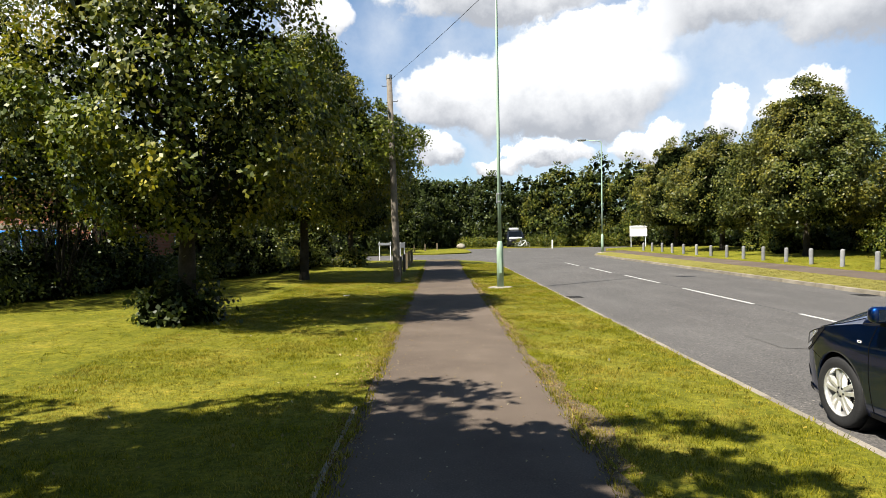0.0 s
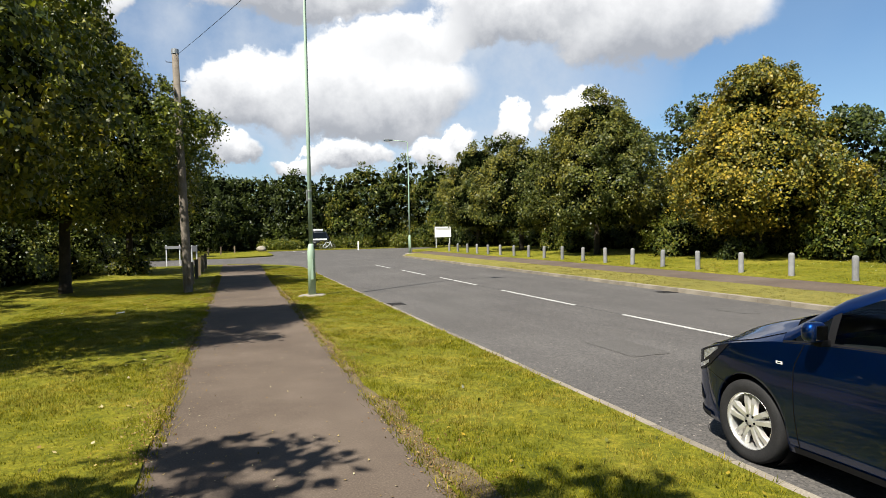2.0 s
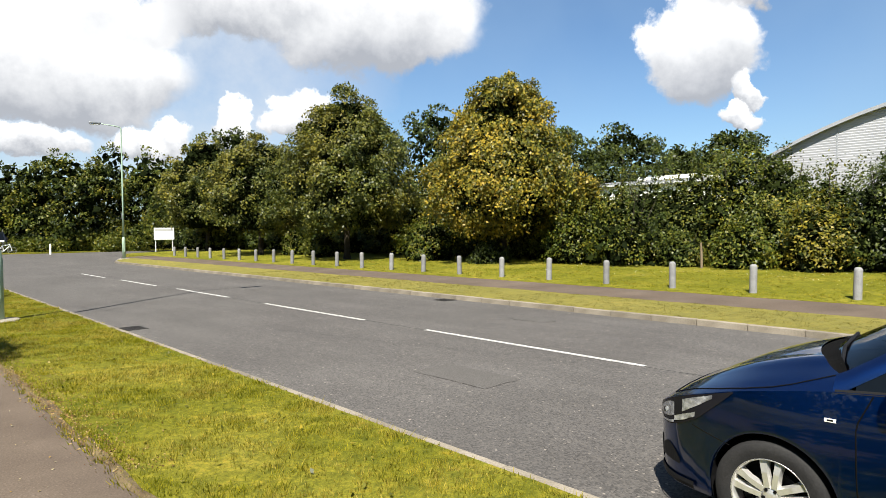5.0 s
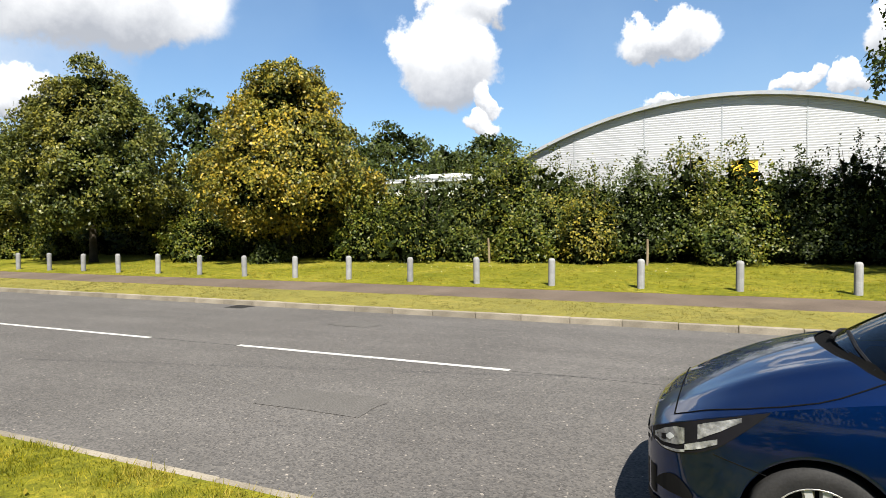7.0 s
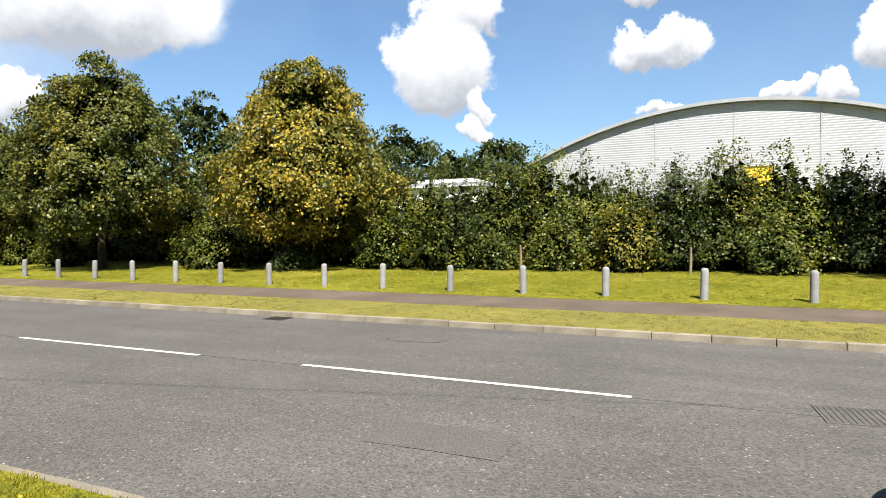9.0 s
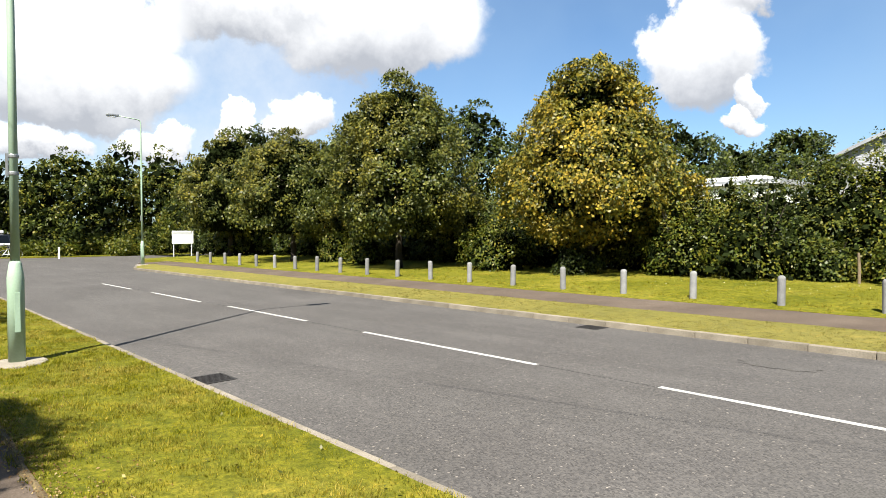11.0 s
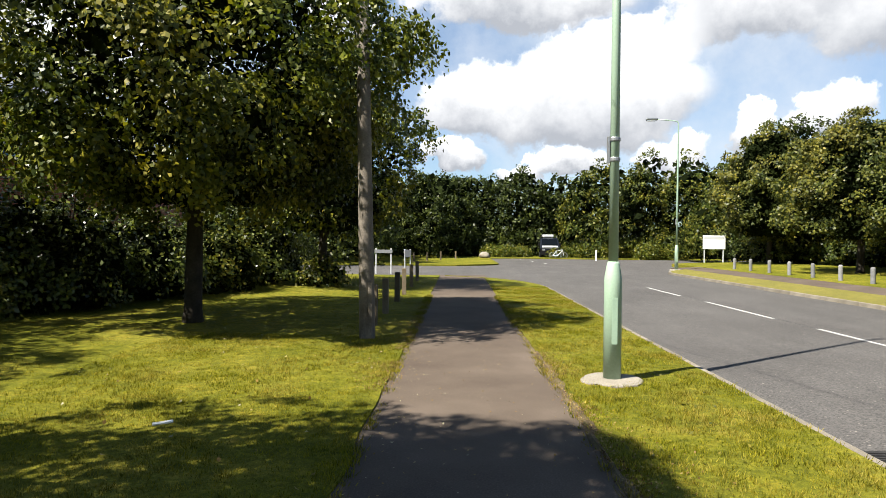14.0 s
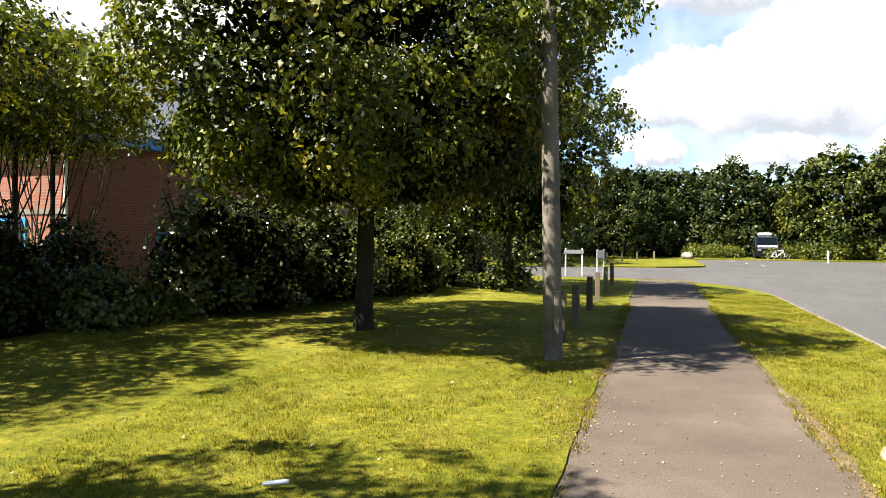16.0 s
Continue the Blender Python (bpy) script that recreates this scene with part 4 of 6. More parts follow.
for yb in [-4.98 - 2.13 * k for k in range(1, 7)] + [-2.82, -0.72, 1.42, 3.42, 5.4, 7.44, 9.37, 11.34] + [13.27 + 1.93 * k for k in range(14)]:
    copy_thing(boll, pose(8.13 + rng0.uniform(-0.03, 0.03), yb, 0.24 - 0.0015 * max(0.0, yb) + rng0.uniform(-0.02, 0.02), rng0.uniform(-1.2, 1.2), rng0.uniform(-1.2, 1.2), rng0.uniform(0, 90)))


def make_column(x, y, z, face, h=8.05):
    """Street lamp with a wide base section; face is the arm's direction along x."""
    c = empty("street_lamp", pose(x, y, z), "tall pale green street lamp column with side arm", "street lamp", "street lamps")
    foot = bm_lathe([(0.40, -0.05), (0.38, 0.012), (0.34, 0.03), (0.2, 0.036)], 22)
    for v in foot.verts:
        k = 1 + 0.22 * noise.noise((v.co.x * 4, v.co.y * 4, x)) + 0.08 * noise.noise((v.co.x * 14, v.co.y * 14, x))
        v.co.x, v.co.y = v.co.x * k, v.co.y * k
    part("footing", foot, M_SLAB, c, "rough concrete collar in the grass")
    part("base", bm_lathe([(0.105, 0.0), (0.105, 1.20), (0.10, 1.25), (0.075, 1.40), (0.062, 1.43)], 24), M_COL, c, smooth=True)
    part("shaft", bm_tube([(0, 0, 1.40), (0, 0, 4.6), (0, 0, h), (face * 0.06, 0, h + 0.11), (face * 0.25, 0, h + 0.15), (face * 1.25, 0, h + 0.23)], [0.058, 0.05, 0.036, 0.034, 0.03, 0.026], 16), M_COL, c, smooth=True)
    part("access_door", bm_box(-0.034, 0.034, -0.1065, -0.098, 0.45, 1.0, 0.003), M_COL, c)
    part("bracket", join_bm(bm_lathe([(0.062, 2.62), (0.066, 2.63), (0.066, 2.66), (0.062, 2.67)], 16), bm_lathe([(0.062, 2.86), (0.066, 2.87), (0.066, 2.90), (0.062, 2.91)], 16), bm_box(-0.09, -0.06, -0.03, 0.03, 2.6, 2.92, 0.006)), M_GALV, c, "metal strap bands")
    head = part("lantern", bm_box(face * 1.2, face * 1.85, -0.11, 0.11, h + 0.17, h + 0.31, 0.05, 3), M_GALV, c, smooth=True)
    part("lens", bm_box(face * 1.32, face * 1.80, -0.085, 0.085, h + 0.12, h + 0.175, 0.02, 2), M_WHITE, head, "frosted lens")
    return c


make_column(-5.36, 10.72, 0.06, 1, 8.95)
make_column(5.35, 39.6, 0.1, -1, 8.4)
make_column(6.9, 78.5, 0.1, -1, 9.0)


def make_pole(x, y, z, h, lx=-0.16):
    p = empty("utility_pole", pose(x, y, z), "weathered brown wooden utility pole with step irons", "utility pole", "utility poles")
    part("shaft", bm_tube([(0, 0, -0.4), (0, 0, 0), (lx * 0.5, 0.02, h * 0.5), (lx, 0.03, h)], [0.14, 0.135, 0.115, 0.095], 14), M_POLE, p, smooth=True)
    part("cable_guard", bm_box(0.03, 0.10, -0.150, -0.10, 0, 0.95, 0.01), M_POLE, p)
    for k in range(5):
        zz = h - 0.35 - 0.55 * k
        s = 1 if k % 2 else -1
        part("step_iron", bm_tube([(lx * zz / h, 0.03, zz), (lx * zz / h + s * 0.26, 0.03, zz), (lx * zz / h + s * 0.27, 0.03, zz + 0.04)], 0.012, 6), M_IRON, p)
    part("cap", bm_lathe([(0.11, h - 0.1), (0.11, h + 0.04), (0.03, h + 0.07)], 12), M_GALV, p, "metal ring head").location = (lx, 0.03, 0)
    return p


make_pole(-8.74, 13.75, 0.07, 7.3)
make_pole(8.7, -49.0, 0.3, 8.6, 0.0)
a, b = Vector((-8.90, 13.78, 7.2)), Vector((8.7, -49.0, 8.7))
wire = part("overhead_cable", bm_tube([a.lerp(b, t / 24) - Vector((0, 0, 1.6 * 4 * (t / 24) * (1 - t / 24))) for t in range(25)], 0.006, 5), M_BLACK)
tagged(wire, "thin black overhead telephone cable between poles", "cable")


def make_post(x, y, h, w=0.13):
    p = part("timber_post", bm_box(-w / 2, w / 2, -w / 2, w / 2, -0.3, h, 0.012), M_POST)
    p.matrix_basis = pose(x, y, 0.07, rng0.uniform(-1.5, 1.5), rng0.uniform(-1.5, 1.5), rng0.uniform(-6, 6))
    tagged(p, "short square weathered timber post beside the footpath", "post", "timber posts")


for yy, hh in ((-0.12, 0.85), (5.3, 0.9)):
    st = part("fence_stake", bm_tube([(0, 0, -0.3), (0.01, 0, hh * 0.5), (0, 0.015, hh)], [0.045, 0.042, 0.035], 8), M_POST)
    st.matrix_basis = pose(13.9, yy, 0.38, rng0.uniform(-3, 3), rng0.uniform(-3, 3), 0)
    tagged(st, "grey weathered fence stake at the foot of the hedge", "stake", "fence stakes")
for yy in (15.3, 17.3, 20.0, 22.2, 25.2, 28.4):
    make_post(-8.84, yy, 0.78)
for xx, yy in ((-9.6, 52.0), (-8.6, 54.0), (-7.4, 57.0), (-10.5, 50.0)):
    make_post(xx, yy, 0.7)


M_ALUM = plain("dull_sign_backing", (0.16, 0.165, 0.17), 0.6)


def make_sign(x, y, w, z0, z1, ph, label, board=M_WHITE, rz=0.0):
    s = empty("sign_board", pose(x, y, 0.08, 0, 0, rz), label, "sign")
    for sx in (-1, 1):
        part("post", bm_box(sx * w * 0.42 - 0.03, sx * w * 0.42 + 0.03, -0.03, 0.03, -0.2, ph, 0.006), M_GREYP, s)
    pan = part("panel", bm_box(-w / 2, w / 2, -0.06, -0.032, z0, z1, 0.006), board, s)
    return s, pan


sign, panel = make_sign(10.6, 47.4, 1.55, 1.15, 2.1, 2.1, "white notice board on two grey posts by the footpath")
part("header", bm_box(-0.7, 0.7, -0.068, -0.061, 1.85, 2.02), M_GREYP, panel, "grey header bars")
sign, panel = make_sign(-10.95, 34.7, 0.9, 0.95, 1.12, 1.2, "low grey street name plate on two posts", M_ALUM)
sign, panel = make_sign(-9.75, 34.8, 0.35, 0.75, 1.12, 1.15, "small grey direction sign on posts", M_ALUM, rz=20)
wp = tagged(part("marker_post", bm_box(-0.06, 0.06, -0.06, 0.06, -0.2, 0.9, 0.015), M_WHITE), "short white marker post at the road edge", "post")
wp.matrix_basis = pose(5.0, 59.0, 0.0)

kerb_row("kerb_near", near_kerb_x, -16, 31.5, 0.03, 1, "low pale concrete kerb beside the verge")
kerb_row("kerb_far", far_kerb_x, -22, 40.6, 0.088, -1, "pale concrete kerb stones along the far verge")


# ---- buildings ----
def warehouse(x, y0, y1, top, peak, depth):
    w = empty("warehouse", pose(x, (y0 + y1) / 2, 0), "large pale grey warehouse with ribbed cladding and arched roof", "warehouse", "warehouses")
    half, mid = (y1 - y0) / 2, (y0 + y1) / 2
    eave = 8.0

    def arc(v):
        """The shallow arch, highest at top."""
        return peak - 0.0145 * (mid + v - top) ** 2

    n = 40
    verts, faces = [], []
    rows = 60
    for j in range(rows * 2 + 1):
        z = peak * (j // 2 + (j % 2) * 0.75) / rows
        for i in range(n + 1):
            v = -half + 2 * half * i / n
            verts.append((-0.018 if j % 2 else 0.0, v, min(z, arc(v))))
    for j in range(rows * 2):
        for i in range(n):
            faces.append((j * (n + 1) + i, j * (n + 1) + i + 1, (j + 1) * (n + 1) + i + 1, (j + 1) * (n + 1) + i))
    mesh_object("wall", verts, faces, M_CLAD, w)
    verts = [(xx, -half * 1.01 + 2.02 * half * i / n, arc((-1 + 2 * i / n) * half * 1.01) + zz) for i in range(n + 1) for xx, zz in ((-0.5, 0.02), (-0.5, 0.30), (depth, 0.30), (depth, 0.02))]
    faces = [(4 * i + a, 4 * i + (a + 1) % 4, 4 * i + 4 + (a + 1) % 4, 4 * i + 4 + a) for i in range(n) for a in range(4)]
    mesh_object("roof", verts, faces, M_ROOF, w)
    for k in range(1, 5):
        v = -half + 2 * half * k / 5
        part("joint_strip", bm_box(-0.06, -0.035, v - 0.05, v + 0.05, 0, arc(v) - 0.05), M_ROOF, w)
    part("end_wall", bm_box(0.1, depth, half - 0.3, half, 0, eave), M_CLAD, w)
    part("end_wall", bm_box(0.1, depth, -half, -half + 0.3, 0, eave), M_CLAD, w)
    part("back_wall", bm_box(depth - 0.3, depth, -half + 0.3, half - 0.3, 0, eave), M_CLAD, w)
    return w


warehouse(50, -13.7, 17.0, -1.5, 12.0, 40)
warehouse(50, -42, -14.1, -26.3, 12.0, 40)


def shed():
    s = empty("flat_roof_building", pose(36, 21.2, 0), "low white flat-roofed building behind the hedge", "building")
    part("wall", bm_box(0, 12, -6, 6, 0, 5.0), M_WHITE, s)
    part("roof", bm_box(-0.3, 12.3, -6.3, 6.3, 5.0, 5.35, 0.03), M_ROOF, s)
    part("upper_wall", bm_box(3, 9, -4, 2, 5.36, 5.9), M_WHITE, s)
    part("cornice", bm_box(-0.34, -0.3, -6.3, 6.3, 5.05, 5.15), M_GREYP, s)


shed()
yb = empty("site_cabin", pose(46.5, -3.0, 0), "yellow sheet-metal cabin in front of the warehouse", "cabin")
part("wall", bm_box(-1.2, 1.2, -1.0, 0.8, 0, 6.35, 0.03), M_YELLOW, yb)
part("lid", bm_box(-1.3, 1.3, -1.1, 0.9, 6.354, 6.45, 0.02), M_GREYP, yb)


def brick_house():
    h = empty("brick_building", pose(-21.3, 16.9, 0), "red brick building with blue window frames and pale roof", "building")
    part("wall", bm_box(-16, -0.25, 0, 0.25, -0.2, 4.3), M_BRICK, h)
    part("wall", bm_box(-0.25, 0, 0, 18, -0.2, 4.3), M_BRICK, h)
    part("wall", bm_box(-16, -15.75, 0.25, 18, -0.2, 4.3), M_BRICK, h)
    part("wall", bm_box(-15.75, -0.25, 17.75, 18, -0.2, 4.3), M_BRICK, h)
    part("fascia", bm_box(0.003, 0.3, -0.4, 18.4, 4.2, 4.5, 0.01), M_BLUE, h, "blue painted eaves board")
    part("fascia", bm_box(-16.4, -0.01, -0.42, -0.36, 4.2, 4.5, 0.01), M_BLUE, h, "blue painted eaves board")
    bm = bmesh.new()
    v = [bm.verts.new(p) for p in [(0.4, -0.45, 4.51), (0.4, 18.4, 4.51), (-16.4, 18.4, 4.51), (-16.4, -0.45, 4.51), (-2.2, -0.45, 7.3), (-2.2, 18.4, 7.3)]]
    for f in ((0, 1, 5, 4), (1, 2, 5), (2, 3, 4, 5), (3, 0, 4), (3, 2, 1, 0)):
        bm.faces.new([v[i] for i in f])
    part("roof", bm, M_ROOF, h)
    part("downpipe", bm_tube([(0.08, -0.10, 0), (0.08, -0.10, 4.2)], 0.045, 10), M_WHITE, h, "white plastic downpipe")
    part("string_course", bm_box(-16, 0.02, -0.02, 0.002, 2.28, 2.42), M_KERB, h, "pale stone band over the windows")

    def win(x0, x1, y0, y1, z0, z1, axis):
        f = part("window", bm_box(x0, x1, y0, y1, z0, z1, 0.008), M_BLUE, h, "blue painted window frame")
        if axis == "y":
            part("pane", bm_box(x0 + 0.09, x1 - 0.09, y0 - 0.012, y0 - 0.004, z0 + 0.09, z1 - 0.09), M_DARKGLASS, f)
            part("mullion", bm_box((x0 + x1) / 2 - 0.03, (x0 + x1) / 2 + 0.03, y0 - 0.03, y0 - 0.013, z0 + 0.09, z1 - 0.09), M_BLUE, f)
        else:
            part("pane", bm_box(x1 + 0.004, x1 + 0.012, y0 + 0.09, y1 - 0.09, z0 + 0.09, z1 - 0.09), M_DARKGLASS, f)

    win(-4.2, -1.35, -0.05, 0.0, 0.6, 2.2, "y")
    win(-8.4, -5.4, -0.05, 0.0, 0.6, 2.2, "y")
    win(0.0, 0.05, 3.0, 4.6, 0.5, 1.9, "x")
    win(0.0, 0.05, 8.0, 9.6, 0.5, 1.9, "x")


brick_house()


# ---- parked car ----
M_CAR = paint_mat("dark_blue_car_paint", (0.002, 0.021, 0.105))
M_GLASS = glass_mat("car_glass")
M_CHROME = plain("chrome", (0.75, 0.76, 0.78), 0.12, 1.0)
M_ALLOY = plain("silver_alloy", (0.62, 0.61, 0.58), 0.32, 0.75)
M_LAMPBLACK = plain("lamp_black", (0.008, 0.008, 0.010), 0.25, 0.0, 0.12)
# dark and bright mottling in the colour stands for reflections in the lamp bowls
M_CLEAR = surface("lamp_reflector", (0.16, 0.17, 0.19), (1.0, 1.02, 1.06), 16.0, 40.0, 0.18, 0.5, 0.8, 0.4, 0.8)
M_TRIM = plain("dark_interior_cloth", (0.03, 0.03, 0.033), 0.9)
M_GAP = plain("panel_gap_black", (0.003, 0.003, 0.003), 1.0)
for m_ in (M_GAP, M_TRIM, M_LAMPBLACK):
    m_.node_tree.nodes["Principled BSDF"].inputs["Specular IOR Level"].default_value = 0.05


def smooth_table(table):
    """A smooth curve through (place, value) pairs."""
    xs, ys = np.array(sorted(table)).T
    d = np.gradient(ys, xs)

    def f(x):
        x = min(max(x, xs[0]), xs[-1])
        i = min(max(int(np.searchsorted(xs, x)) - 1, 0), len(xs) - 2)
        h = xs[i + 1] - xs[i]
        t = (x - xs[i]) / h
        return float((2 * t**3 - 3 * t**2 + 1) * ys[i] + (t**3 - 2 * t**2 + t) * h * d[i] + (3 * t**2 - 2 * t**3) * ys[i + 1] + (t**3 - t**2) * h * d[i + 1])

    return f


# places along the car run forwards from the front axle
half_w = smooth_table([(0.845, 0.10), (0.835, 0.30), (0.80, 0.50), (0.74, 0.62), (0.64, 0.725), (0.48, 0.80), (0.25, 0.845), (0.0, 0.866), (-0.6, 0.868), (-2.4, 0.866), (-2.8, 0.83), (-3.05, 0.72), (-3.16, 0.5), (-3.19, 0.2)])
top_z = smooth_table([(0.845, 0.60), (0.82, 0.655), (0.76, 0.715), (0.66, 0.775), (0.5, 0.865), (0.3, 0.965), (0.1, 1.04), (0.0, 1.07), (-0.1, 1.095), (-0.25, 1.115), (-0.4, 1.125)])
belt_z = smooth_table([(0.845, 0.55), (0.80, 0.625), (0.70, 0.70), (0.55, 0.765), (0.35, 0.825), (0.2, 0.865), (0.0, 0.905), (-0.3, 0.955), (-0.5, 0.975), (-1.5, 1.025), (-2.6, 1.07), (-3.05, 1.03), (-3.19, 0.9)])
side_g = smooth_table([(0.15, 0.93), (0.3, 0.975), (0.45, 0.995), (0.58, 1.0), (0.74, 0.992), (0.88, 0.975), (0.97, 0.962), (1.1, 0.945)])
AXLES, WHEEL_R = (0.0, -2.51), 0.31


def low_z(y):
    z = float(np.interp(y, [-3.19, -3.0, 0.45, 0.7, 0.845], [0.32, 0.22, 0.19, 0.19, 0.23]))
    for a in AXLES:
        k = 0.348**2 - (y - a) ** 2
        if k > 0:
            z = max(z, 0.315 + math.sqrt(k))
    return z


def side_point(y, z, out=0.0):
    return Vector((-(half_w(y) * side_g(z) + out), y, z))


def top_point(y, s, out=0.0):
    """On the bonnet and wing tops: s 0 at the centre, 1 at the shoulder."""
    xs, zb, zt = half_w(y) * side_g(belt_z(y)), belt_z(y), top_z(y)
    z = zb + (zt - zb) * (1 - abs(s)**2.6) + 0.018 * math.exp(-((abs(s) - 0.62) / 0.09) ** 2) * float(np.interp(y, [-0.4, 0.2, 0.7], [1, 0.8, 0]))
    return Vector((-xs * s, y, z + out))


def sheet(rows, mirror=True, close=False):
    """A skin through rows of points, mirrored across the car."""
    bm = bmesh.new()
    for sx in ((1, -1) if mirror else (1,)):
        vs = [[bm.verts.new((sx * p[0], p[1], p[2])) for p in r] for r in rows]
        for a, b in zip(vs, vs[1:]):
            for i in range(len(a) - 1):
                f = (a[i], a[i + 1], b[i + 1], b[i])
                bm.faces.new(f if sx > 0 else f[::-1])
    bmesh.ops.remove_doubles(bm, verts=bm.verts[:], dist=0.0008)
    bmesh.ops.recalc_face_normals(bm, faces=bm.faces[:])
    return bm


def span(a, b, n):
    return [a + (b - a) * i / n for i in range(n + 1)]


def wheel_bm(kind):
    if kind == "tyre":
        return bm_lathe([(0.208, -0.085), (0.25, -0.095), (0.29, -0.092), (0.306, -0.075), (0.31, -0.04), (0.31, 0.04), (0.306, 0.075), (0.29, 0.092), (0.25, 0.095), (0.208, 0.085)], 56, "x", False)
    if kind == "rim":
        return bm_lathe([(0.198, 0.09), (0.196, -0.05), (0.203, -0.08), (0.212, -0.088), (0.212, -0.082), (0.206, -0.06)], 48, "x", False)
    bms = []
    for i in range(5):
        for s in (-1, 1):
            a = 2 * math.pi * i / 5 + 0.31
            bm = bmesh.new()
            w0, w1 = 0.022, 0.028
            u, v = Vector((0, math.cos(a), math.sin(a))), Vector((0, -math.sin(a), math.cos(a)))
            p0, p1 = u * 0.045 + v * s * 0.018, u * 0.2 + v * s * 0.042
            d = (p1 - p0).normalized()
            n = Vector((1, 0, 0)).cross(d)
            vs = []
            for p, w, x0 in ((p0, w0, -0.072), (p0.lerp(p1, 0.55), 0.021, -0.078), (p1, w1, -0.066)):
                vs.append([bm.verts.new(p + n * w * 1.15 + Vector((x0 + 0.035, 0, 0))), bm.verts.new(p + n * w * 0.7 + Vector((x0, 0, 0))), bm.verts.new(p - n * w * 0.7 + Vector((x0, 0, 0))), bm.verts.new(p - n * w * 1.15 + Vector((x0 + 0.035, 0, 0)))])
            for q, r in zip(vs, vs[1:]):
                for k in range(3):
                    bm.faces.new((q[k], q[k + 1], r[k + 1], r[k]))
            bms.append(bm)
    out = join_bm(*bms)
    bmesh.ops.recalc_face_normals(out, faces=out.faces[:])
    return out


def edge(y):
    """How far out the bonnet reaches: to the shoulder, sweeping in towards the windscreen."""
    return float(np.interp(y, [-0.34, -0.28, -0.2, -0.1, 0.0, 0.15, 0.3, 0.5, 0.66, 0.84], [0.80, 0.835, 0.885, 0.935, 0.962, 0.972, 0.955, 0.90, 0.869, 0.869]))


def mirror_shell():
    """A rounded housing, blunt behind and swept in front."""
    def sg(v, p):
        return math.copysign(abs(v) ** p, v)
    rows = []
    for a in span(-math.pi / 2, math.pi / 2, 14):
        row = []
        for b in span(0, 2 * math.pi, 24):
            q = sg(math.cos(b), 0.7)
            row.append(Vector((-0.085 + 0.105 * sg(math.cos(a), 0.55) * sg(math.sin(b), 0.8), (0.075 if q > 0 else 0.056) * sg(math.cos(a), 0.6) * q, 0.08 * sg(math.sin(a), 0.75))))
        rows.append(row)
    return sheet(rows, False)


def bonnet_point(s, k):
    y = 0.66 - (0.72 + 0.24 * s * s) * k
    return top_point(y, s * edge(y) * 0.999)


def make_car():
    car = empty("car", pose(-2.885, -3.16, -0.021), "dark blue small hatchback parked tight against the kerb", "car")
    # lower skin from the sill or wheel arch up to the shoulder
    ys = sorted(set([round(v, 4) for v in span(-3.19, 0.845, 130)] + [a + s * 0.348 * math.cos(t) for a in AXLES for s in (-1, 1) for t in span(0.0, 1.45, 12)] + [0.842, 0.838, 0.83, 0.82]))
    rows = []
    for y in ys:
        lo, hi = low_z(y), belt_z(y)
        rows.append([side_point(y, lo + 0.004, -0.035), side_point(y, lo)] + [side_point(y, lo + (hi - lo) * k / 14) for k in range(1, 15)])
    part("body", sheet(rows), M_CAR, car, smooth=True)
    part("wing_top", sheet([[top_point(y, s) for s in span(edge(y), 1.0, 6)] for y in span(-0.34, 0.835, 50)]), M_CAR, car, smooth=True)
    part("bonnet", sheet([[bonnet_point(s, k) for s in span(0.0, 1.0, 24)] for k in span(0, 1, 40)]), M_CAR, car, smooth=True)
    part("nose", sheet([[top_point(y, s) for s in span(0.0, 0.868, 20)] for y in span(0.664, 0.845, 16)]), M_CAR, car, smooth=True)
    # shut lines
    part("panel_gap", bm_tube([top_point(y, edge(y), 0.001) for y in span(-0.30, 0.66, 32)], 0.004, 6), M_GAP, car)
    part("panel_gap", bm_tube([top_point(0.662, s, 0.0005) for s in span(-0.869, 0.869, 24)], 0.0045, 6), M_GAP, car)
    part("panel_gap", bm_tube([side_point(float(np.interp(z, [0.25, 0.5, 0.8, 0.96], [-0.44, -0.42, -0.41, -0.48])), z, 0.0) for z in span(0.22, 0.96, 16)], 0.004, 6), M_GAP, car)
    part("panel_gap", bm_tube([side_point(-1.62 - 0.05 * z, z, 0.0) for z in span(0.22, 0.96, 12)], 0.004, 6), M_GAP, car)
    part("panel_gap", bm_tube([side_point(0.22 + 0.24 * (z - 0.55) / 0.06, z, 0.0) for z in span(0.55, 0.61, 8)], 0.0025, 6), M_GAP, car)
    for sx in (-1, 1):
        part("sill_trim", sheet([[side_point(y, 0.2, 0.006), side_point(y, 0.245, 0.008)] for y in span(-2.1, -0.40, 20)], False), M_BLACK, car).matrix_basis = Matrix.Diagonal((-sx, 1, 1, 1))
    # black liners in the wheel arches and under the floor
    for a in AXLES:
        for sx in (-1, 1):
            liner = part("wheel_arch", bm_lathe([(0.346, -0.80), (0.346, -0.45), (0.05, -0.44)], 40, "x", False), M_BLACK, car)
            liner.matrix_basis = pose(0, a, 0.315, 0, 0, 0 if sx < 0 else 180)
    part("floor_pan", bm_box(-0.70, 0.70, -2.95, 0.46, 0.2, 0.26), M_BLACK, car)
    # lower front: grille mouth, chin, fog lamp recess
    part("grille", sheet([[side_point(y, z, 0.004) for z in (0.27, 0.34, 0.43)] for y in span(0.76, 0.845, 12)]), M_BLACK, car)
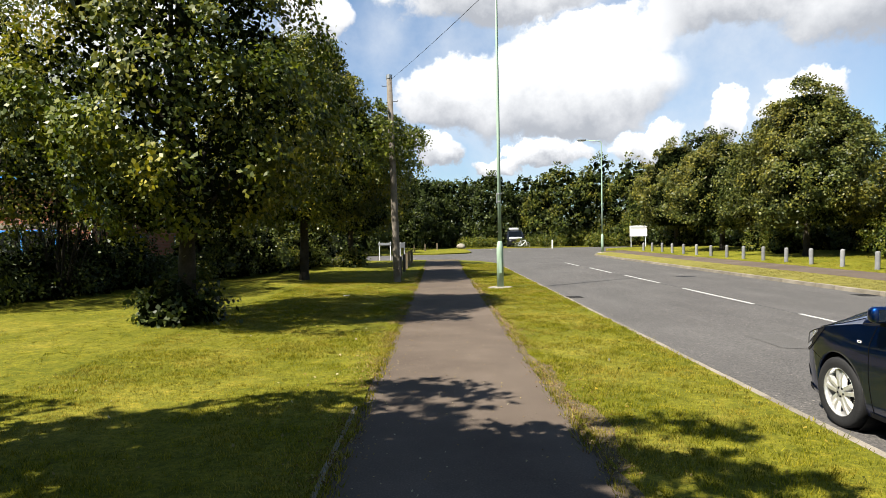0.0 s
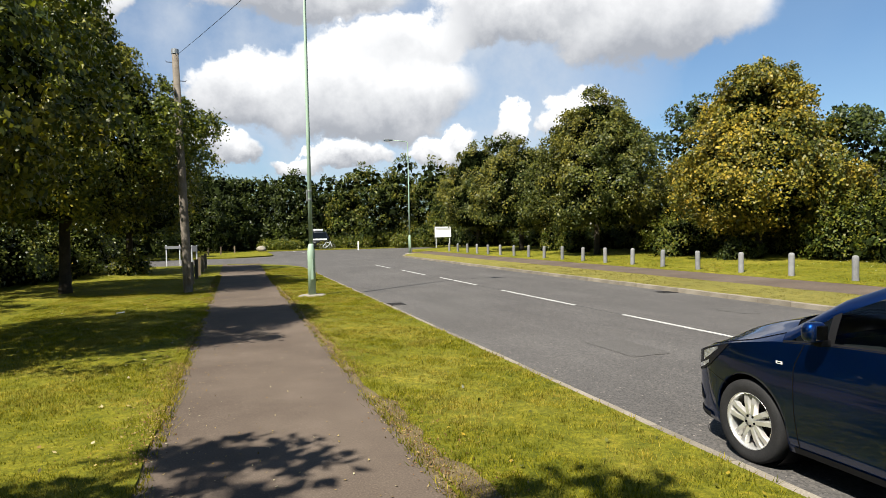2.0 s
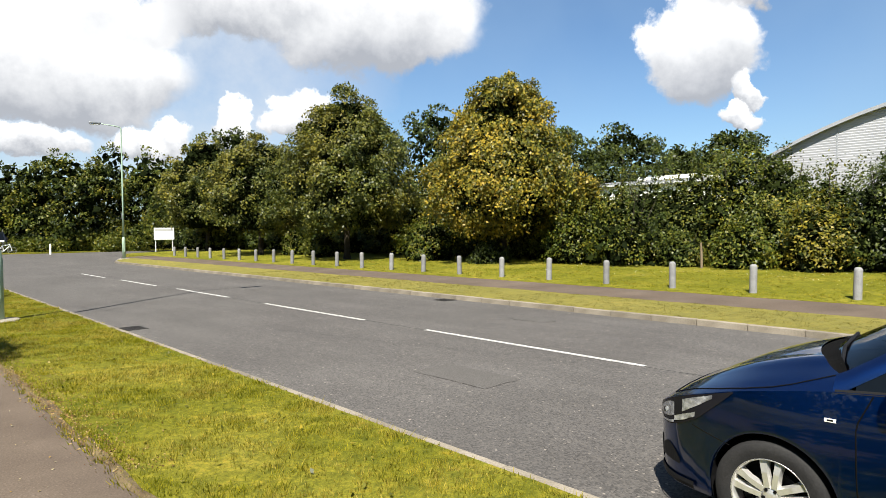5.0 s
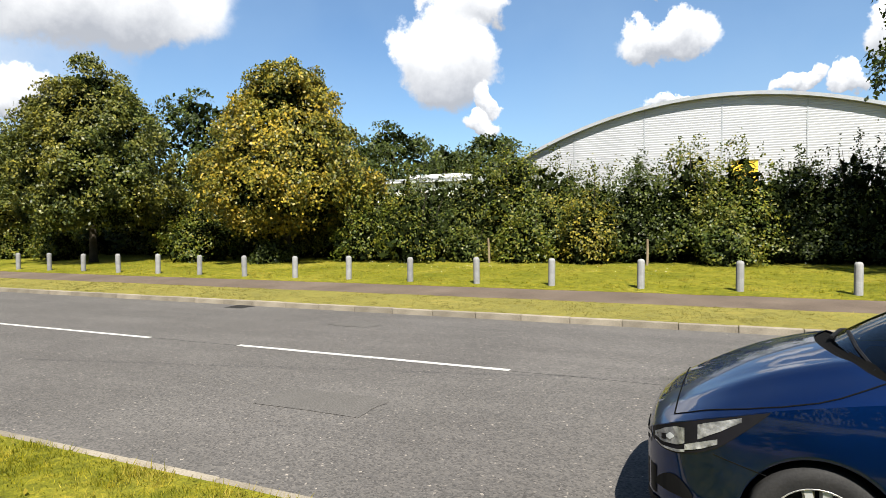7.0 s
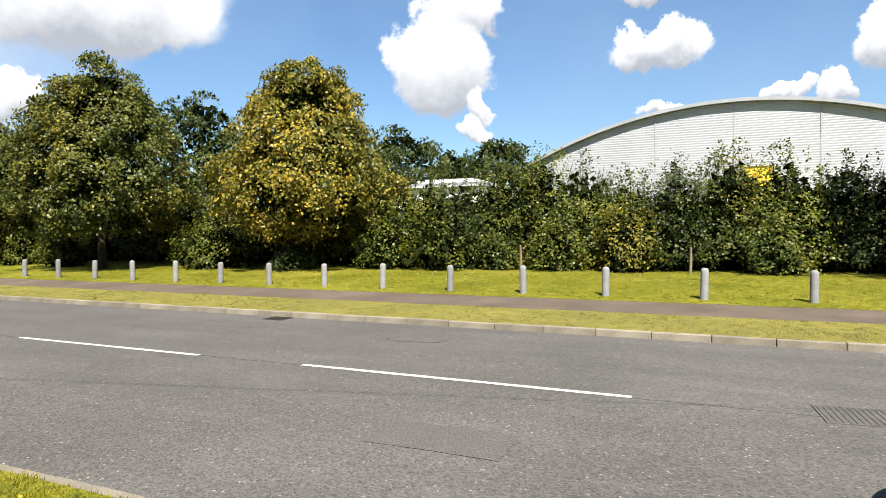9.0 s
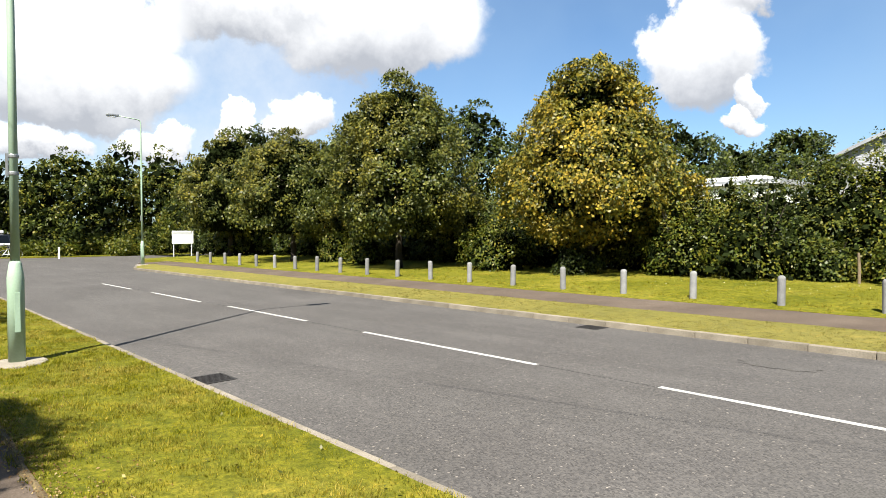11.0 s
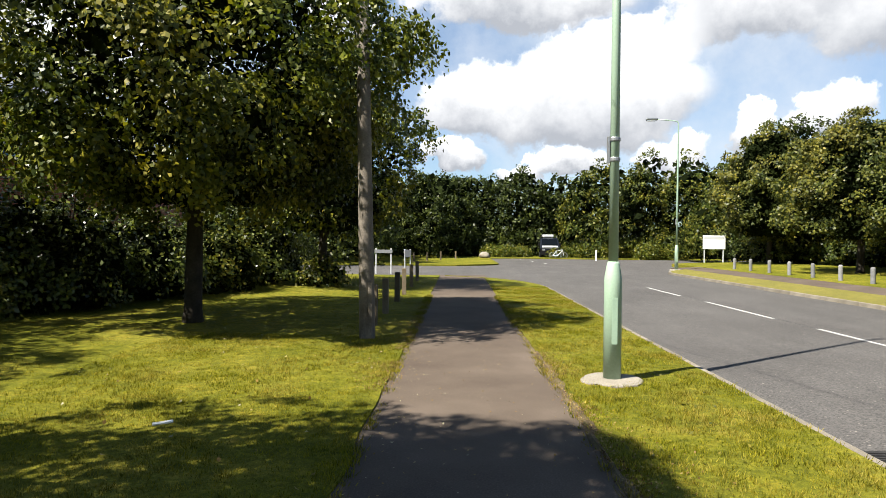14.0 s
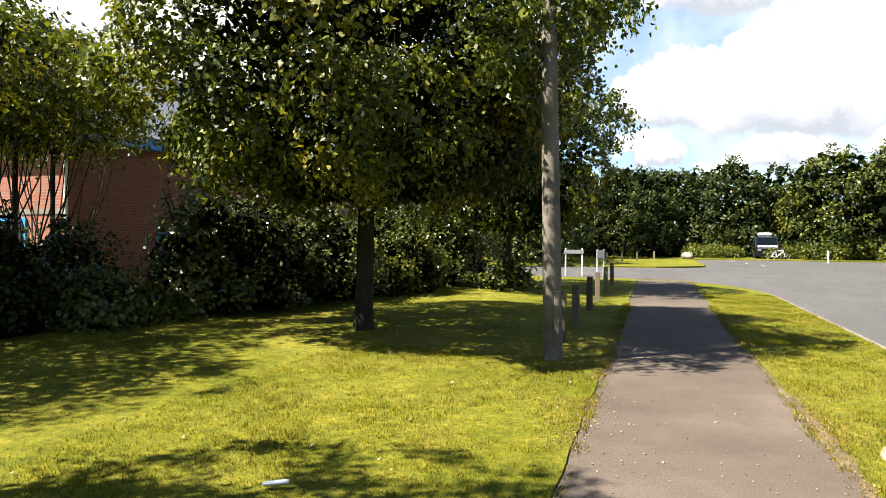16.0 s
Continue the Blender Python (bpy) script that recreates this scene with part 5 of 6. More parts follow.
    for sx in (-1, 1):
        part("chin", sheet([[side_point(y, 0.20, 0.012), side_point(y, 0.225, 0.02), side_point(y, 0.25, 0.012)] for y in span(0.46, 0.842, 20)], False), M_BLACK, car).matrix_basis = Matrix.Diagonal((-sx, 1, 1, 1))
    part("upper_grille", sheet([[side_point(y, z, 0.006) for z in span(0.545, 0.60, 3)] for y in span(0.79, 0.843, 10)]), M_BLACK, car)
    for sx in (-1, 1):
        part("grille_bar", sheet([[side_point(y, z, 0.014) for z in (0.575, 0.585, 0.597)] for y in span(0.79, 0.844, 10)], False), M_CHROME, car, "chrome grille bar").matrix_basis = Matrix.Diagonal((-sx, 1, 1, 1))
    for sx in (-1, 1):
        fog = part("fog_lamp", sheet([[side_point(y, z, 0.006) for z in span(0.33, 0.33 + 0.11 * (1 - ((y - 0.66) / 0.12) ** 2), 4)] for y in span(0.56, 0.76, 10)], False), M_BLACK, car)
        fog.matrix_basis = Matrix.Diagonal((-sx * 1.0, 1, 1, 1)) if sx > 0 else Matrix.Identity(4)
    # headlamps: black shell, bright reflectors, clear wedge
    def lamp_lo(y):
        return float(np.interp(y, [0.20, 0.30, 0.42, 0.52, 0.64, 0.72, 0.77, 0.80], [0.858, 0.765, 0.66, 0.605, 0.562, 0.556, 0.572, 0.60]))

    def lamp_hi(y):
        return belt_z(y) - 0.004 if y < 0.7 else min(belt_z(y) - 0.004, 0.715)

    def lamp_patch(y0, y1, f0, f1, out, n=16):
        return sheet([[side_point(y, lamp_lo(y) + (lamp_hi(y) - lamp_lo(y)) * f, out) for f in span(f0(y), f1(y), 8)] for y in span(y0, y1, n)], False)

    for sx in (-1, 1):
        flip = Matrix.Diagonal((1.0 if sx < 0 else -1.0, 1, 1, 1))
        lamp = part("headlamp", lamp_patch(0.205, 0.80, lambda y: 0.0, lambda y: 1.0, 0.006, 24), M_LAMPBLACK, car, smooth=True)
        lamp.matrix_basis = flip
        # main bowl: a rounded bright reflector with a dark eye, then a swept-back second chamber and a lower strip
        part("reflector", lamp_patch(0.60, 0.765, lambda y: 0.30 + 2.2 * max(0, y - 0.73) + 1.2 * max(0, 0.63 - y), lambda y: 0.88 - 4.0 * max(0, y - 0.71) - 1.6 * max(0, 0.64 - y), 0.009), M_CLEAR, lamp, "bright main reflector", True)
        part("bulb_eye", lamp_patch(0.655, 0.70, lambda y: 0.44 + 0.1 * abs(y - 0.678) / 0.022, lambda y: 0.70 - 0.1 * abs(y - 0.678) / 0.022, 0.012, 8), M_GREYP, lamp, "grey bulb cap")
        # black patch paints the bowl's shaded hollow on its flat face
        part("hollow_shade", lamp_patch(0.70, 0.725, lambda y: 0.42, lambda y: 0.66, 0.012, 4), M_LAMPBLACK, lamp)
        part("side_reflector", lamp_patch(0.33, 0.535, lambda y: 0.42 + 1.1 * (0.535 - y), lambda y: 0.90 - 0.25 * max(0, y - 0.45), 0.009), M_CLEAR, lamp, "silver indicator reflector", True)
        part("lower_lens", lamp_patch(0.44, 0.60, lambda y: 0.12, lambda y: 0.34 - 0.5 * abs(y - 0.53), 0.010), M_CLEAR, lamp, "silver lower reflector", True)
        part("running_light", lamp_patch(0.60, 0.765, lambda y: 0.06 + 1.6 * max(0, y - 0.74), lambda y: 0.15 + 1.6 * max(0, y - 0.74), 0.011), M_CLEAR, lamp, "bright lower light strip", True)
    # scuttle, windscreen, wipers
    part("scuttle", sheet([[top_point(-0.062 - 0.27 * s * s - 0.10 * k, s, -0.012 - 0.02 * math.sin(math.pi * k)) for s in span(0, 0.93, 16)] for k in span(0, 1, 5)]), M_GAP, car)

    def screen(u, v, out=0.0):
        """u across 0..1, v up 0..1."""
        b = Vector((-0.77 * u, -0.15 - 0.24 * u**2, 1.098 - 0.125 * u**2))
        t = Vector((-0.585 * u, -0.98 - 0.10 * u**2, 1.435 - 0.03 * u**2))
        p = b.lerp(t, v)
        return p + Vector((0, 0.5, 0.86)) * (0.05 * math.sin(math.pi * v) + out)

    glass = part("windscreen", sheet([[screen(u, v) for u in span(0, 0.94, 14)] for v in span(0, 1, 10)]), M_GLASS, car, smooth=True)
    for sx, us in ((1, ((0.72, 0.0), (0.42, 0.05), (0.04, 0.10))), (-1, ((0.04, 0.0), (0.4, 0.05), (0.8, 0.10)))):
        pts = [screen(u, v, 0.012) for u, v in us]
        part("wiper", bm_tube([(sx * q.x, q.y, q.z) for q in pts], 0.011, 6), M_BLACK, car)

    def belt_x(y):
        return half_w(y) * side_g(belt_z(y)) - 0.012

    def house(y, z, out=0.0):
        """The side of the cabin leans in with height."""
        k = (z - belt_z(y)) / (1.42 - belt_z(y))
        return Vector((-(belt_x(y) * (1 - k) + 0.60 * k + 0.03 * math.sin(math.pi * min(1, max(0, k))) + out), y, z))

    def rail(y):
        return float(np.interp(y, [-3.0, -2.75, -2.4, -1.8, -1.2, -0.95, -0.66, -0.31], [1.12, 1.32, 1.40, 1.425, 1.41, 1.36, 1.225, 0.985]))

    for sx in (-1, 1):
        flip = Matrix.Diagonal((1.0 if sx < 0 else -1.0, 1, 1, 1))
        for name, y0, y1 in (("quarter_glass", -0.40, -0.64), ("door_glass", -0.69, -1.66), ("rear_side_glass", -1.72, -2.62)):
            g = part(name, sheet([[house(y, belt_z(y) + 0.004 + (rail(y) - 0.028 - belt_z(y)) * k / 8) for k in range(9)] for y in span(y0, y1, 14)], False), M_GLASS if name != "quarter_glass" else M_DARKGLASS, car, smooth=True)
            g.matrix_basis = flip
        for y in (-0.665, -1.69):
            p = part("window_pillar", sheet([[house(y + d, belt_z(y) + 0.002 + (rail(y) - 0.02 - belt_z(y)) * k / 8, 0.004) for k in range(9)] for d in (-0.028, 0.028)], False), M_BLACK, car)
            p.matrix_basis = flip
        ap = part("roof_pillar", sheet([[house(y, rail(y) + d * float(np.interp(y, [-1.4, -1.0, -0.31], [0.03, 0.085, 0.10])), o) for d, o in ((-0.52, 0.003), (-0.2, 0.008), (0.2, -0.005), (0.5, -0.035))] for y in span(-0.30, -3.0, 60)], False), M_CAR, car, smooth=True)
        ap.matrix_basis = flip
        bt = part("belt_trim", sheet([[house(y, belt_z(y) - 0.008, 0.010), house(y, belt_z(y) + 0.012, 0.010)] for y in span(-0.31, -2.62, 30)], False), M_BLACK, car)
        bt.matrix_basis = flip
        # door mirror
        mir = part("door_mirror", mirror_shell(), M_CAR, car, smooth=True)
        mir.matrix_basis = Matrix.Translation((sx * 0.875, -0.65, 1.08)) @ Matrix.Diagonal((0.76 if sx < 0 else -0.76, 0.85, 0.84, 1))
        part("mirror_foot", bm_box(-0.06, 0.06, -0.035, 0.035, -0.115, -0.06, 0.012), M_BLACK, mir)
        part("mirror_glass", bm_box(-0.135, -0.015, -0.0585, -0.0545, -0.055, 0.055, 0.0), M_CHROME, mir)
        rep = part("side_repeater", sheet([[side_point(y, z, 0.006) for z in (0.80, 0.81, 0.82)] for y in span(-0.325, -0.27, 4)], False), M_GREYP, car, "chrome side badge")
        rep.matrix_basis = flip
        part("badge_mark", sheet([[side_point(y, z, 0.0075) for z in (0.806, 0.814)] for y in span(-0.312, -0.283, 3)], False), M_GAP, rep)
        hd = part("door_handle", bm_tube([side_point(-1.36, 0.84, 0.005), side_point(-1.39, 0.845, 0.035), side_point(-1.52, 0.848, 0.035), side_point(-1.55, 0.846, 0.005)], 0.013, 8), M_CAR, car, smooth=True)
        hd.matrix_basis = flip
        for a in AXLES:
            w = new("wheel")
            w.parent = car
            w.matrix_basis = pose(sx * 0.762, a, WHEEL_R, 0, 0, 0 if sx < 0 else 180)
            part("tyre", wheel_bm("tyre"), M_RUBBER, w, smooth=True)
            part("rim", wheel_bm("rim"), M_ALLOY, w, smooth=True)
            part("spokes", wheel_bm("spokes"), M_ALLOY, w, "silver paired spokes")
            part("hub", bm_lathe([(0.058, -0.05), (0.056, -0.066), (0.032, -0.068), (0.024, -0.072), (0.008, -0.073)], 24, "x", True), M_ALLOY, w, smooth=True)
            for q in range(5):
                t = 2 * math.pi * q / 5 + 0.31 + math.pi / 5
                part("wheel_bolt", bm_lathe([(0.009, -0.074), (0.009, -0.066)], 8, "x"), M_GAP, w).location = (0, 0.04 * math.cos(t), 0.04 * math.sin(t))
            part("brake_disc", bm_lathe([(0.13, 0.0), (0.13, 0.012), (0.02, 0.013)], 32, "x", False), M_IRON, w)
            part("wheel_back", bm_lathe([(0.197, 0.03), (0.05, 0.032)], 32, "x", False), M_BLACK, w)
    part("roof", sheet([[Vector((-x * float(np.interp(y, [-3.0, -1.3, -0.98], [0.93, 1.0, 0.97])), y, float(np.interp(y, [-3.0, -2.6, -2.0, -1.6, -1.2, -0.98], [1.36, 1.43, 1.475, 1.48, 1.467, 1.435])) - 0.05 * (x / 0.6) ** 3)) for x in span(0, 0.6, 12)] for y in span(-0.98, -3.0, 24)]), M_CAR, car, smooth=True)
    part("tailgate", sheet([[Vector((-x * (0.56 + 0.16 * k), -3.0 - 0.16 * k, 1.36 - 0.42 * k)) for x in span(0, 1, 8)] for k in span(0, 1, 6)]), M_DARKGLASS, car)
    # cabin
    part("dashboard", bm_box(-0.68, 0.68, -0.80, -0.40, 0.5, 0.97, 0.06, 3), M_TRIM, car)
    pts = [Vector((0.36 + 0.18 * math.cos(t), -0.92 - 0.07 * math.sin(t), 0.97 + 0.165 * math.sin(t))) for t in span(0, 2 * math.pi, 28)]
    part("steering_wheel", bm_tube(pts, 0.014, 8), M_BLACK, car, smooth=True)
    for x in (-0.36, 0.36):
        st = part("seat", join_bm(bm_box(x - 0.24, x + 0.24, -1.75, -1.25, 0.4, 0.58, 0.06, 3), bm_box(x - 0.23, x + 0.23, -1.92, -1.75, 0.5, 1.1, 0.07, 3), bm_box(x - 0.12, x + 0.12, -1.93, -1.83, 1.12, 1.3, 0.04, 3)), M_TRIM, car, smooth=True)
    part("rear_seat", join_bm(bm_box(-0.62, 0.62, -2.75, -2.55, 0.4, 1.05, 0.07, 3), bm_box(-0.62, 0.62, -2.55, -2.15, 0.4, 0.56, 0.06, 3)), M_TRIM, car, smooth=True)
    part("cabin_floor", bm_box(-0.80, 0.80, -2.9, -0.5, 0.27, 0.3), M_TRIM, car)
    return car


make_car()


# ---- van and bicycle at the bend ----
def make_van():
    v = empty("van", pose(1.7, 66.3, -0.03), "dark high-roofed van with pale roof box at the bend", "van")
    M_VAN = paint_mat("van_dark_paint", (0.02, 0.022, 0.026))
    prof = [(-2.3, 0.35), (-2.35, 0.95), (-2.05, 1.12), (-1.4, 1.95), (-1.1, 2.05), (2.4, 2.05), (2.45, 0.35)]
    bm = bmesh.new()
    sides = [[bm.verts.new((sx * (0.95 if z < 1.2 else 0.85), y, z)) for y, z in prof] for sx in (-1, 1)]
    for i in range(len(prof)):
        j = (i + 1) % len(prof)
        bm.faces.new((sides[0][i], sides[0][j], sides[1][j], sides[1][i]))
    bm.faces.new(sides[0][::-1])
    bm.faces.new(sides[1])
    bmesh.ops.recalc_face_normals(bm, faces=bm.faces[:])
    bmesh.ops.bevel(bm, geom=bm.edges[:], offset=0.06, segments=2, affect="EDGES")
    part("body", bm, M_VAN, v)
    scr = bmesh.new()
    q = [scr.verts.new(p) for p in ((-0.78, -2.06, 1.16), (0.78, -2.06, 1.16), (0.72, -1.47, 1.9), (-0.72, -1.47, 1.9))]
    scr.faces.new(q)
    part("windscreen", scr, M_DARKGLASS, v)
    # white strip painted in for the bright reflection across the windscreen
    part("glare_strip", bm_box(-0.75, 0.75, -2.13, -2.07, 1.10, 1.26, 0.01), M_WHITE, v, "white strip standing for a reflection on the windscreen")
    part("roof_box", bm_box(-0.5, 0.5, -1.0, 1.2, 2.1, 2.35, 0.06, 2), M_GREYP, v, "pale grey roof box")
    part("grille", bm_box(-0.6, 0.6, -2.39, -2.345, 0.55, 0.8, 0.01), M_BLACK, v)
    for sx in (-1, 1):
        part("headlamp", bm_box(sx * 0.66 - 0.13, sx * 0.66 + 0.13, -2.39, -2.34, 0.78, 0.95, 0.02), M_CLEAR, v)
        part("door_mirror", bm_box(sx * 1.02 - 0.08, sx * 1.02 + 0.08, -1.7, -1.6, 1.25, 1.55, 0.03), M_BLACK, v)
        for yy in (-1.5, 1.6):
            part("wheel", bm_lathe([(0.2, -0.1), (0.33, -0.1), (0.33, 0.1), (0.2, 0.1)], 24, "x"), M_RUBBER, v).location = (sx * 0.85, yy, 0.33)
    return v


make_van()


def make_bicycle(x, y, z):
    b = empty("bicycle", pose(x, y, z, 10, 0, 0), "pale bicycle leaning beside the van front", "bicycle")
    M_FR = plain("pale_frame_paint", (0.7, 0.72, 0.74), 0.35)
    for wx in (-0.52, 0.52):
        pts = [Vector((wx + 0.33 * math.cos(t), 0, 0.34 + 0.33 * math.sin(t))) for t in span(0, 2 * math.pi, 24)]
        w = part("wheel", bm_tube(pts, 0.022, 6), M_GALV, b)
        for k in range(6):
            t = math.pi * k / 6
            part("spoke", bm_tube([(wx - 0.32 * math.cos(t), 0, 0.34 - 0.32 * math.sin(t)), (wx + 0.32 * math.cos(t), 0, 0.34 + 0.32 * math.sin(t))], 0.004, 4), M_GALV, w)
    tubes = [[(-0.52, 0, 0.34), (-0.1, 0, 0.3)], [(-0.52, 0, 0.34), (-0.2, 0, 0.8)], [(-0.1, 0, 0.3), (-0.22, 0, 0.9)], [(-0.1, 0, 0.3), (0.36, 0, 0.8)], [(-0.2, 0, 0.8), (0.34, 0, 0.88)], [(0.52, 0, 0.34), (0.33, 0, 0.95)]]
    part("bike_frame", join_bm(*[bm_tube(t, 0.028, 6) for t in tubes]), M_FR, b)
    part("saddle", bm_box(-0.35, -0.1, -0.07, 0.07, 0.9, 0.96, 0.02), M_BLACK, b)
    part("handlebar", bm_tube([(0.36, -0.28, 1.02), (0.32, 0, 0.98), (0.36, 0.28, 1.02)], 0.018, 6), M_BLACK, b)


make_bicycle(2.35, 63.3, -0.03)
rock = bmesh.new()
bmesh.ops.create_icosphere(rock, subdivisions=3, radius=0.5)
for v in rock.verts:
    v.co *= 1 + 0.22 * noise.noise(v.co * 2.3)
    v.co.z *= 0.7
rk = tagged(part("boulder", rock, M_SLAB, smooth=True), "pale boulder on the grass corner", "boulder")
rk.matrix_basis = pose(-4.75, 61.0, 0.3)


# ---- road details ----
def gully(x, y, z, w, l, label, rz=0.0, metal=None, pit=None):
    metal, pit = metal or M_IRON, pit or M_BLACK
    g = empty("drain_cover", pose(x, y, z, 0, 0, rz), label, "drain cover", "drain covers")
    part("rim", join_bm(bm_box(-w / 2, w / 2, -l / 2, -l / 2 + 0.03, -0.05, 0.008), bm_box(-w / 2, w / 2, l / 2 - 0.03, l / 2, -0.05, 0.008), bm_box(-w / 2, -w / 2 + 0.03, -l / 2 + 0.03, l / 2 - 0.03, -0.05, 0.008), bm_box(w / 2 - 0.03, w / 2, -l / 2 + 0.03, l / 2 - 0.03, -0.05, 0.008)), metal, g)
    # near-flush fill; its default black paints the shade below the bars
    part("pit", bm_box(-w / 2 + 0.03, w / 2 - 0.03, -l / 2 + 0.03, l / 2 - 0.03, -0.06, 0.004), pit, g)
    n = int((l - 0.06) / 0.05)
    for i in range(n):
        yy = -l / 2 + 0.045 + (l - 0.09) * i / max(1, n - 1)
        part("bar", bm_box(-w / 2 + 0.03, w / 2 - 0.03, yy - 0.011, yy + 0.011, 0.0, 0.01), metal, g)


gully(-3.62, 8.25, road_z(3.62), 0.45, 0.5, "black iron road gully grating by the kerb")
gully(3.70, 7.4, road_z(3.7), 0.45, 0.5, "black iron road gully grating by the far kerb")
M_TAR = surface("tar_patch", (0.06, 0.06, 0.06), (0.085, 0.083, 0.08), 4.0, 80.0, 0.9)
M_OLD = surface("reinstated_asphalt", (0.140, 0.131, 0.120), (0.165, 0.155, 0.143), 3.0, 55.0, 0.9, fine_amt=0.7)


def patch(cx, cy, rx, ry, mat, label, seed, n=28, square=0.0):
    """A thin irregular repair laid on the carriageway."""
    rng = random.Random(seed)
    bm = bmesh.new()
    ring = []
    for i in range(n):
        a = 2 * math.pi * i / n
        k = 1 / max(abs(math.cos(a)), abs(math.sin(a))) if square else 1.0
        k *= rng.uniform(0.97, 1.02) if square else rng.uniform(0.75, 1.1)
        x, y = cx + rx * k * math.cos(a), cy + ry * k * math.sin(a)
        ring.append(bm.verts.new((x, y, road_z(x) + 0.005)))
    c = bm.verts.new((cx, cy, road_z(cx) + 0.006))
    for i in range(n):
        bm.faces.new((c, ring[i], ring[(i + 1) % n]))
    tagged(part("road_patch", bm, mat), label, "road patch", kind="structure")


M_PIT = surface("silted_cover", (0.12, 0.112, 0.10), (0.155, 0.145, 0.13), 3.0, 55.0, 0.95)
gully(0.15, -2.4, road_z(0.15), 0.62, 0.75, "worn iron manhole cover in the carriageway", 6, M_OLD, M_PIT)
patch(-1.94, 1.0, 0.32, 0.62, M_OLD, "squared asphalt reinstatement in the near lane", 2, 40, 1.0)
patch(2.45, 3.5, 0.30, 0.55, M_OLD, "brownish stained repair patch in the far lane", 3)
crack = part("tar_seam", bm_tube([(0.02 + 0.03 * noise.noise((y * 1.3, 0, 0)), y, road_z(0) + 0.001) for y in span(-8, 27, 90)], 0.0045, 4), M_TAR)
tagged(crack, "dark seam between the two asphalt lanes", "road seam", kind="structure")

# worn earth along the path edges and the path's concrete edging
rs = random.Random(12)


def edge_wear(x, y0, y1, w, seed, side):
    ys = span(y0, y1, int((y1 - y0) / 0.12))
    verts, faces = [], []
    for y in ys:
        k = w * (0.35 + 0.9 * abs(noise.noise((y * 0.5, seed, 0))) + 0.35 * noise.noise((y * 3.1, seed, 2)))
        k *= min(1, (y - y0) / 1.0 + 0.1, (y1 - y) / 1.0 + 0.1)
        k *= 1.0 if noise.noise((y * 0.8, seed + 3, 1)) > -0.15 else 0.25
        a, b = x - side * (0.03 + 0.05 * noise.noise((y * 2.3, seed, 5))), x + side * max(0.012, k)
        zz = (0.068 - 0.012 * (x + 6.03) / 2) if x > -7 else 0.068
        verts += [(a, y, zz - 0.02), ((a + b) / 2, y, zz + 0.004), (b, y, zz)]
    for i in range(len(ys) - 1):
        for j in range(2):
            f = (3 * i + j, 3 * i + j + 1, 3 * i + 4 + j, 3 * i + 3 + j)
            faces.append(f if side > 0 else f[::-1])
    tagged(mesh_object("worn_edge", verts, faces, M_WORN), "dry worn earth and thin grass beside the footpath", "worn edge", kind="structure")


M_WORN = surface("dry_worn_earth", (0.12, 0.082, 0.045), (0.26, 0.20, 0.10), 3.5, 45.0, 0.95, bump_s=1.0, fine_amt=0.5)
edge_wear(-6.05, -7.0, 0.0, 0.34, 3, 1)
edge_wear(-6.05, -0.3, 14.0, 0.11, 4, 1)
y = -7.5
while y < -2.9:
    e = part("edging_slab", bm_box(-0.022, 0.022, -0.45, 0.45, -0.15, 0.0, 0.005), M_KERB)
    e.matrix_basis = pose(-8.10 + rs.uniform(-0.008, 0.008), y, 0.068 + rs.uniform(-0.008, 0.004), rs.uniform(-0.4, 0.4), rs.uniform(-2, 2), rs.uniform(-0.5, 0.5))
    tagged(e, "narrow concrete edging slab along the footpath", "edging", "path edging")
    y += 0.915

# ---- grass, fallen leaves, litter ----


def blades(name, x0, x1, y0, y1, n, zf, h, seed, label, mat=None):
    """Grass in small tufts, whose blades lean out from the middle and stand taller in places."""
    rng = np.random.default_rng(seed)
    k = n // 9
    cx, cy = rng.uniform(x0, x1, k), rng.uniform(y0, y1, k)
    tall = lump(np.stack([cx, cy, 0 * cx], 1), 2.2, seed) + 0.8 * lump(np.stack([cx, cy, 0 * cx], 1), 7.0, seed + 1)
    keep = rng.uniform(0, 1, k) < 0.5 + 0.5 * (tall > -0.3)
    cx, cy, tall = cx[keep], cy[keep], np.clip(1 + 0.25 * tall[keep], 0.5, 1.6)
    z = np.array([zf(a, b) for a, b in zip(cx, cy)])
    c, tall = np.repeat(np.stack([cx, cy, z], 1), 9, 0), np.repeat(tall, 9)[:, None]
    m = len(c)
    off = rng.normal(0, 0.03, (m, 3))
    off[:, 2] = 0
    c = c + off
    a = rng.uniform(0, 6.283, m)
    side = np.stack([np.cos(a), np.sin(a), 0 * a], 1) * rng.uniform(0.003, 0.0055, (m, 1))
    lean = rng.normal(0, 0.35, (m, 3)) + off * 12
    lean[:, 2] = 1
    tip = c + lean * h * tall * rng.uniform(0.5, 1.25, (m, 1))
    v = np.stack([c - side - np.array([0, 0, 0.01]), c + side - np.array([0, 0, 0.01]), tip], 1).reshape(-1, 3)
    tagged(fast_mesh(name, v, 3, mat or M_BLADE), label, "grass", kind="stuff")


GL = "short mown grass blades on the lawn"
blades("grass", -6.0, -4.02, -6.0, 26.0, 170000, lambda x, y: 0.062 - 0.012 * (x + 6.03) / 2, 0.032, 1, "short mown grass blades on the verge")
blades("grass", -12.0, -8.1, -5.0, 14.0, 170000, lawn_z, 0.027, 2, GL)
blades("grass", -20.0, -8.1, -6.0, 31.0, 140000, lawn_z, 0.023, 5, GL)
blades("grass", 4.15, 5.95, -8.0, 20.0, 50000, far_z, 0.02, 3, "grass blades on the far verge", M_BLADE_DRY)
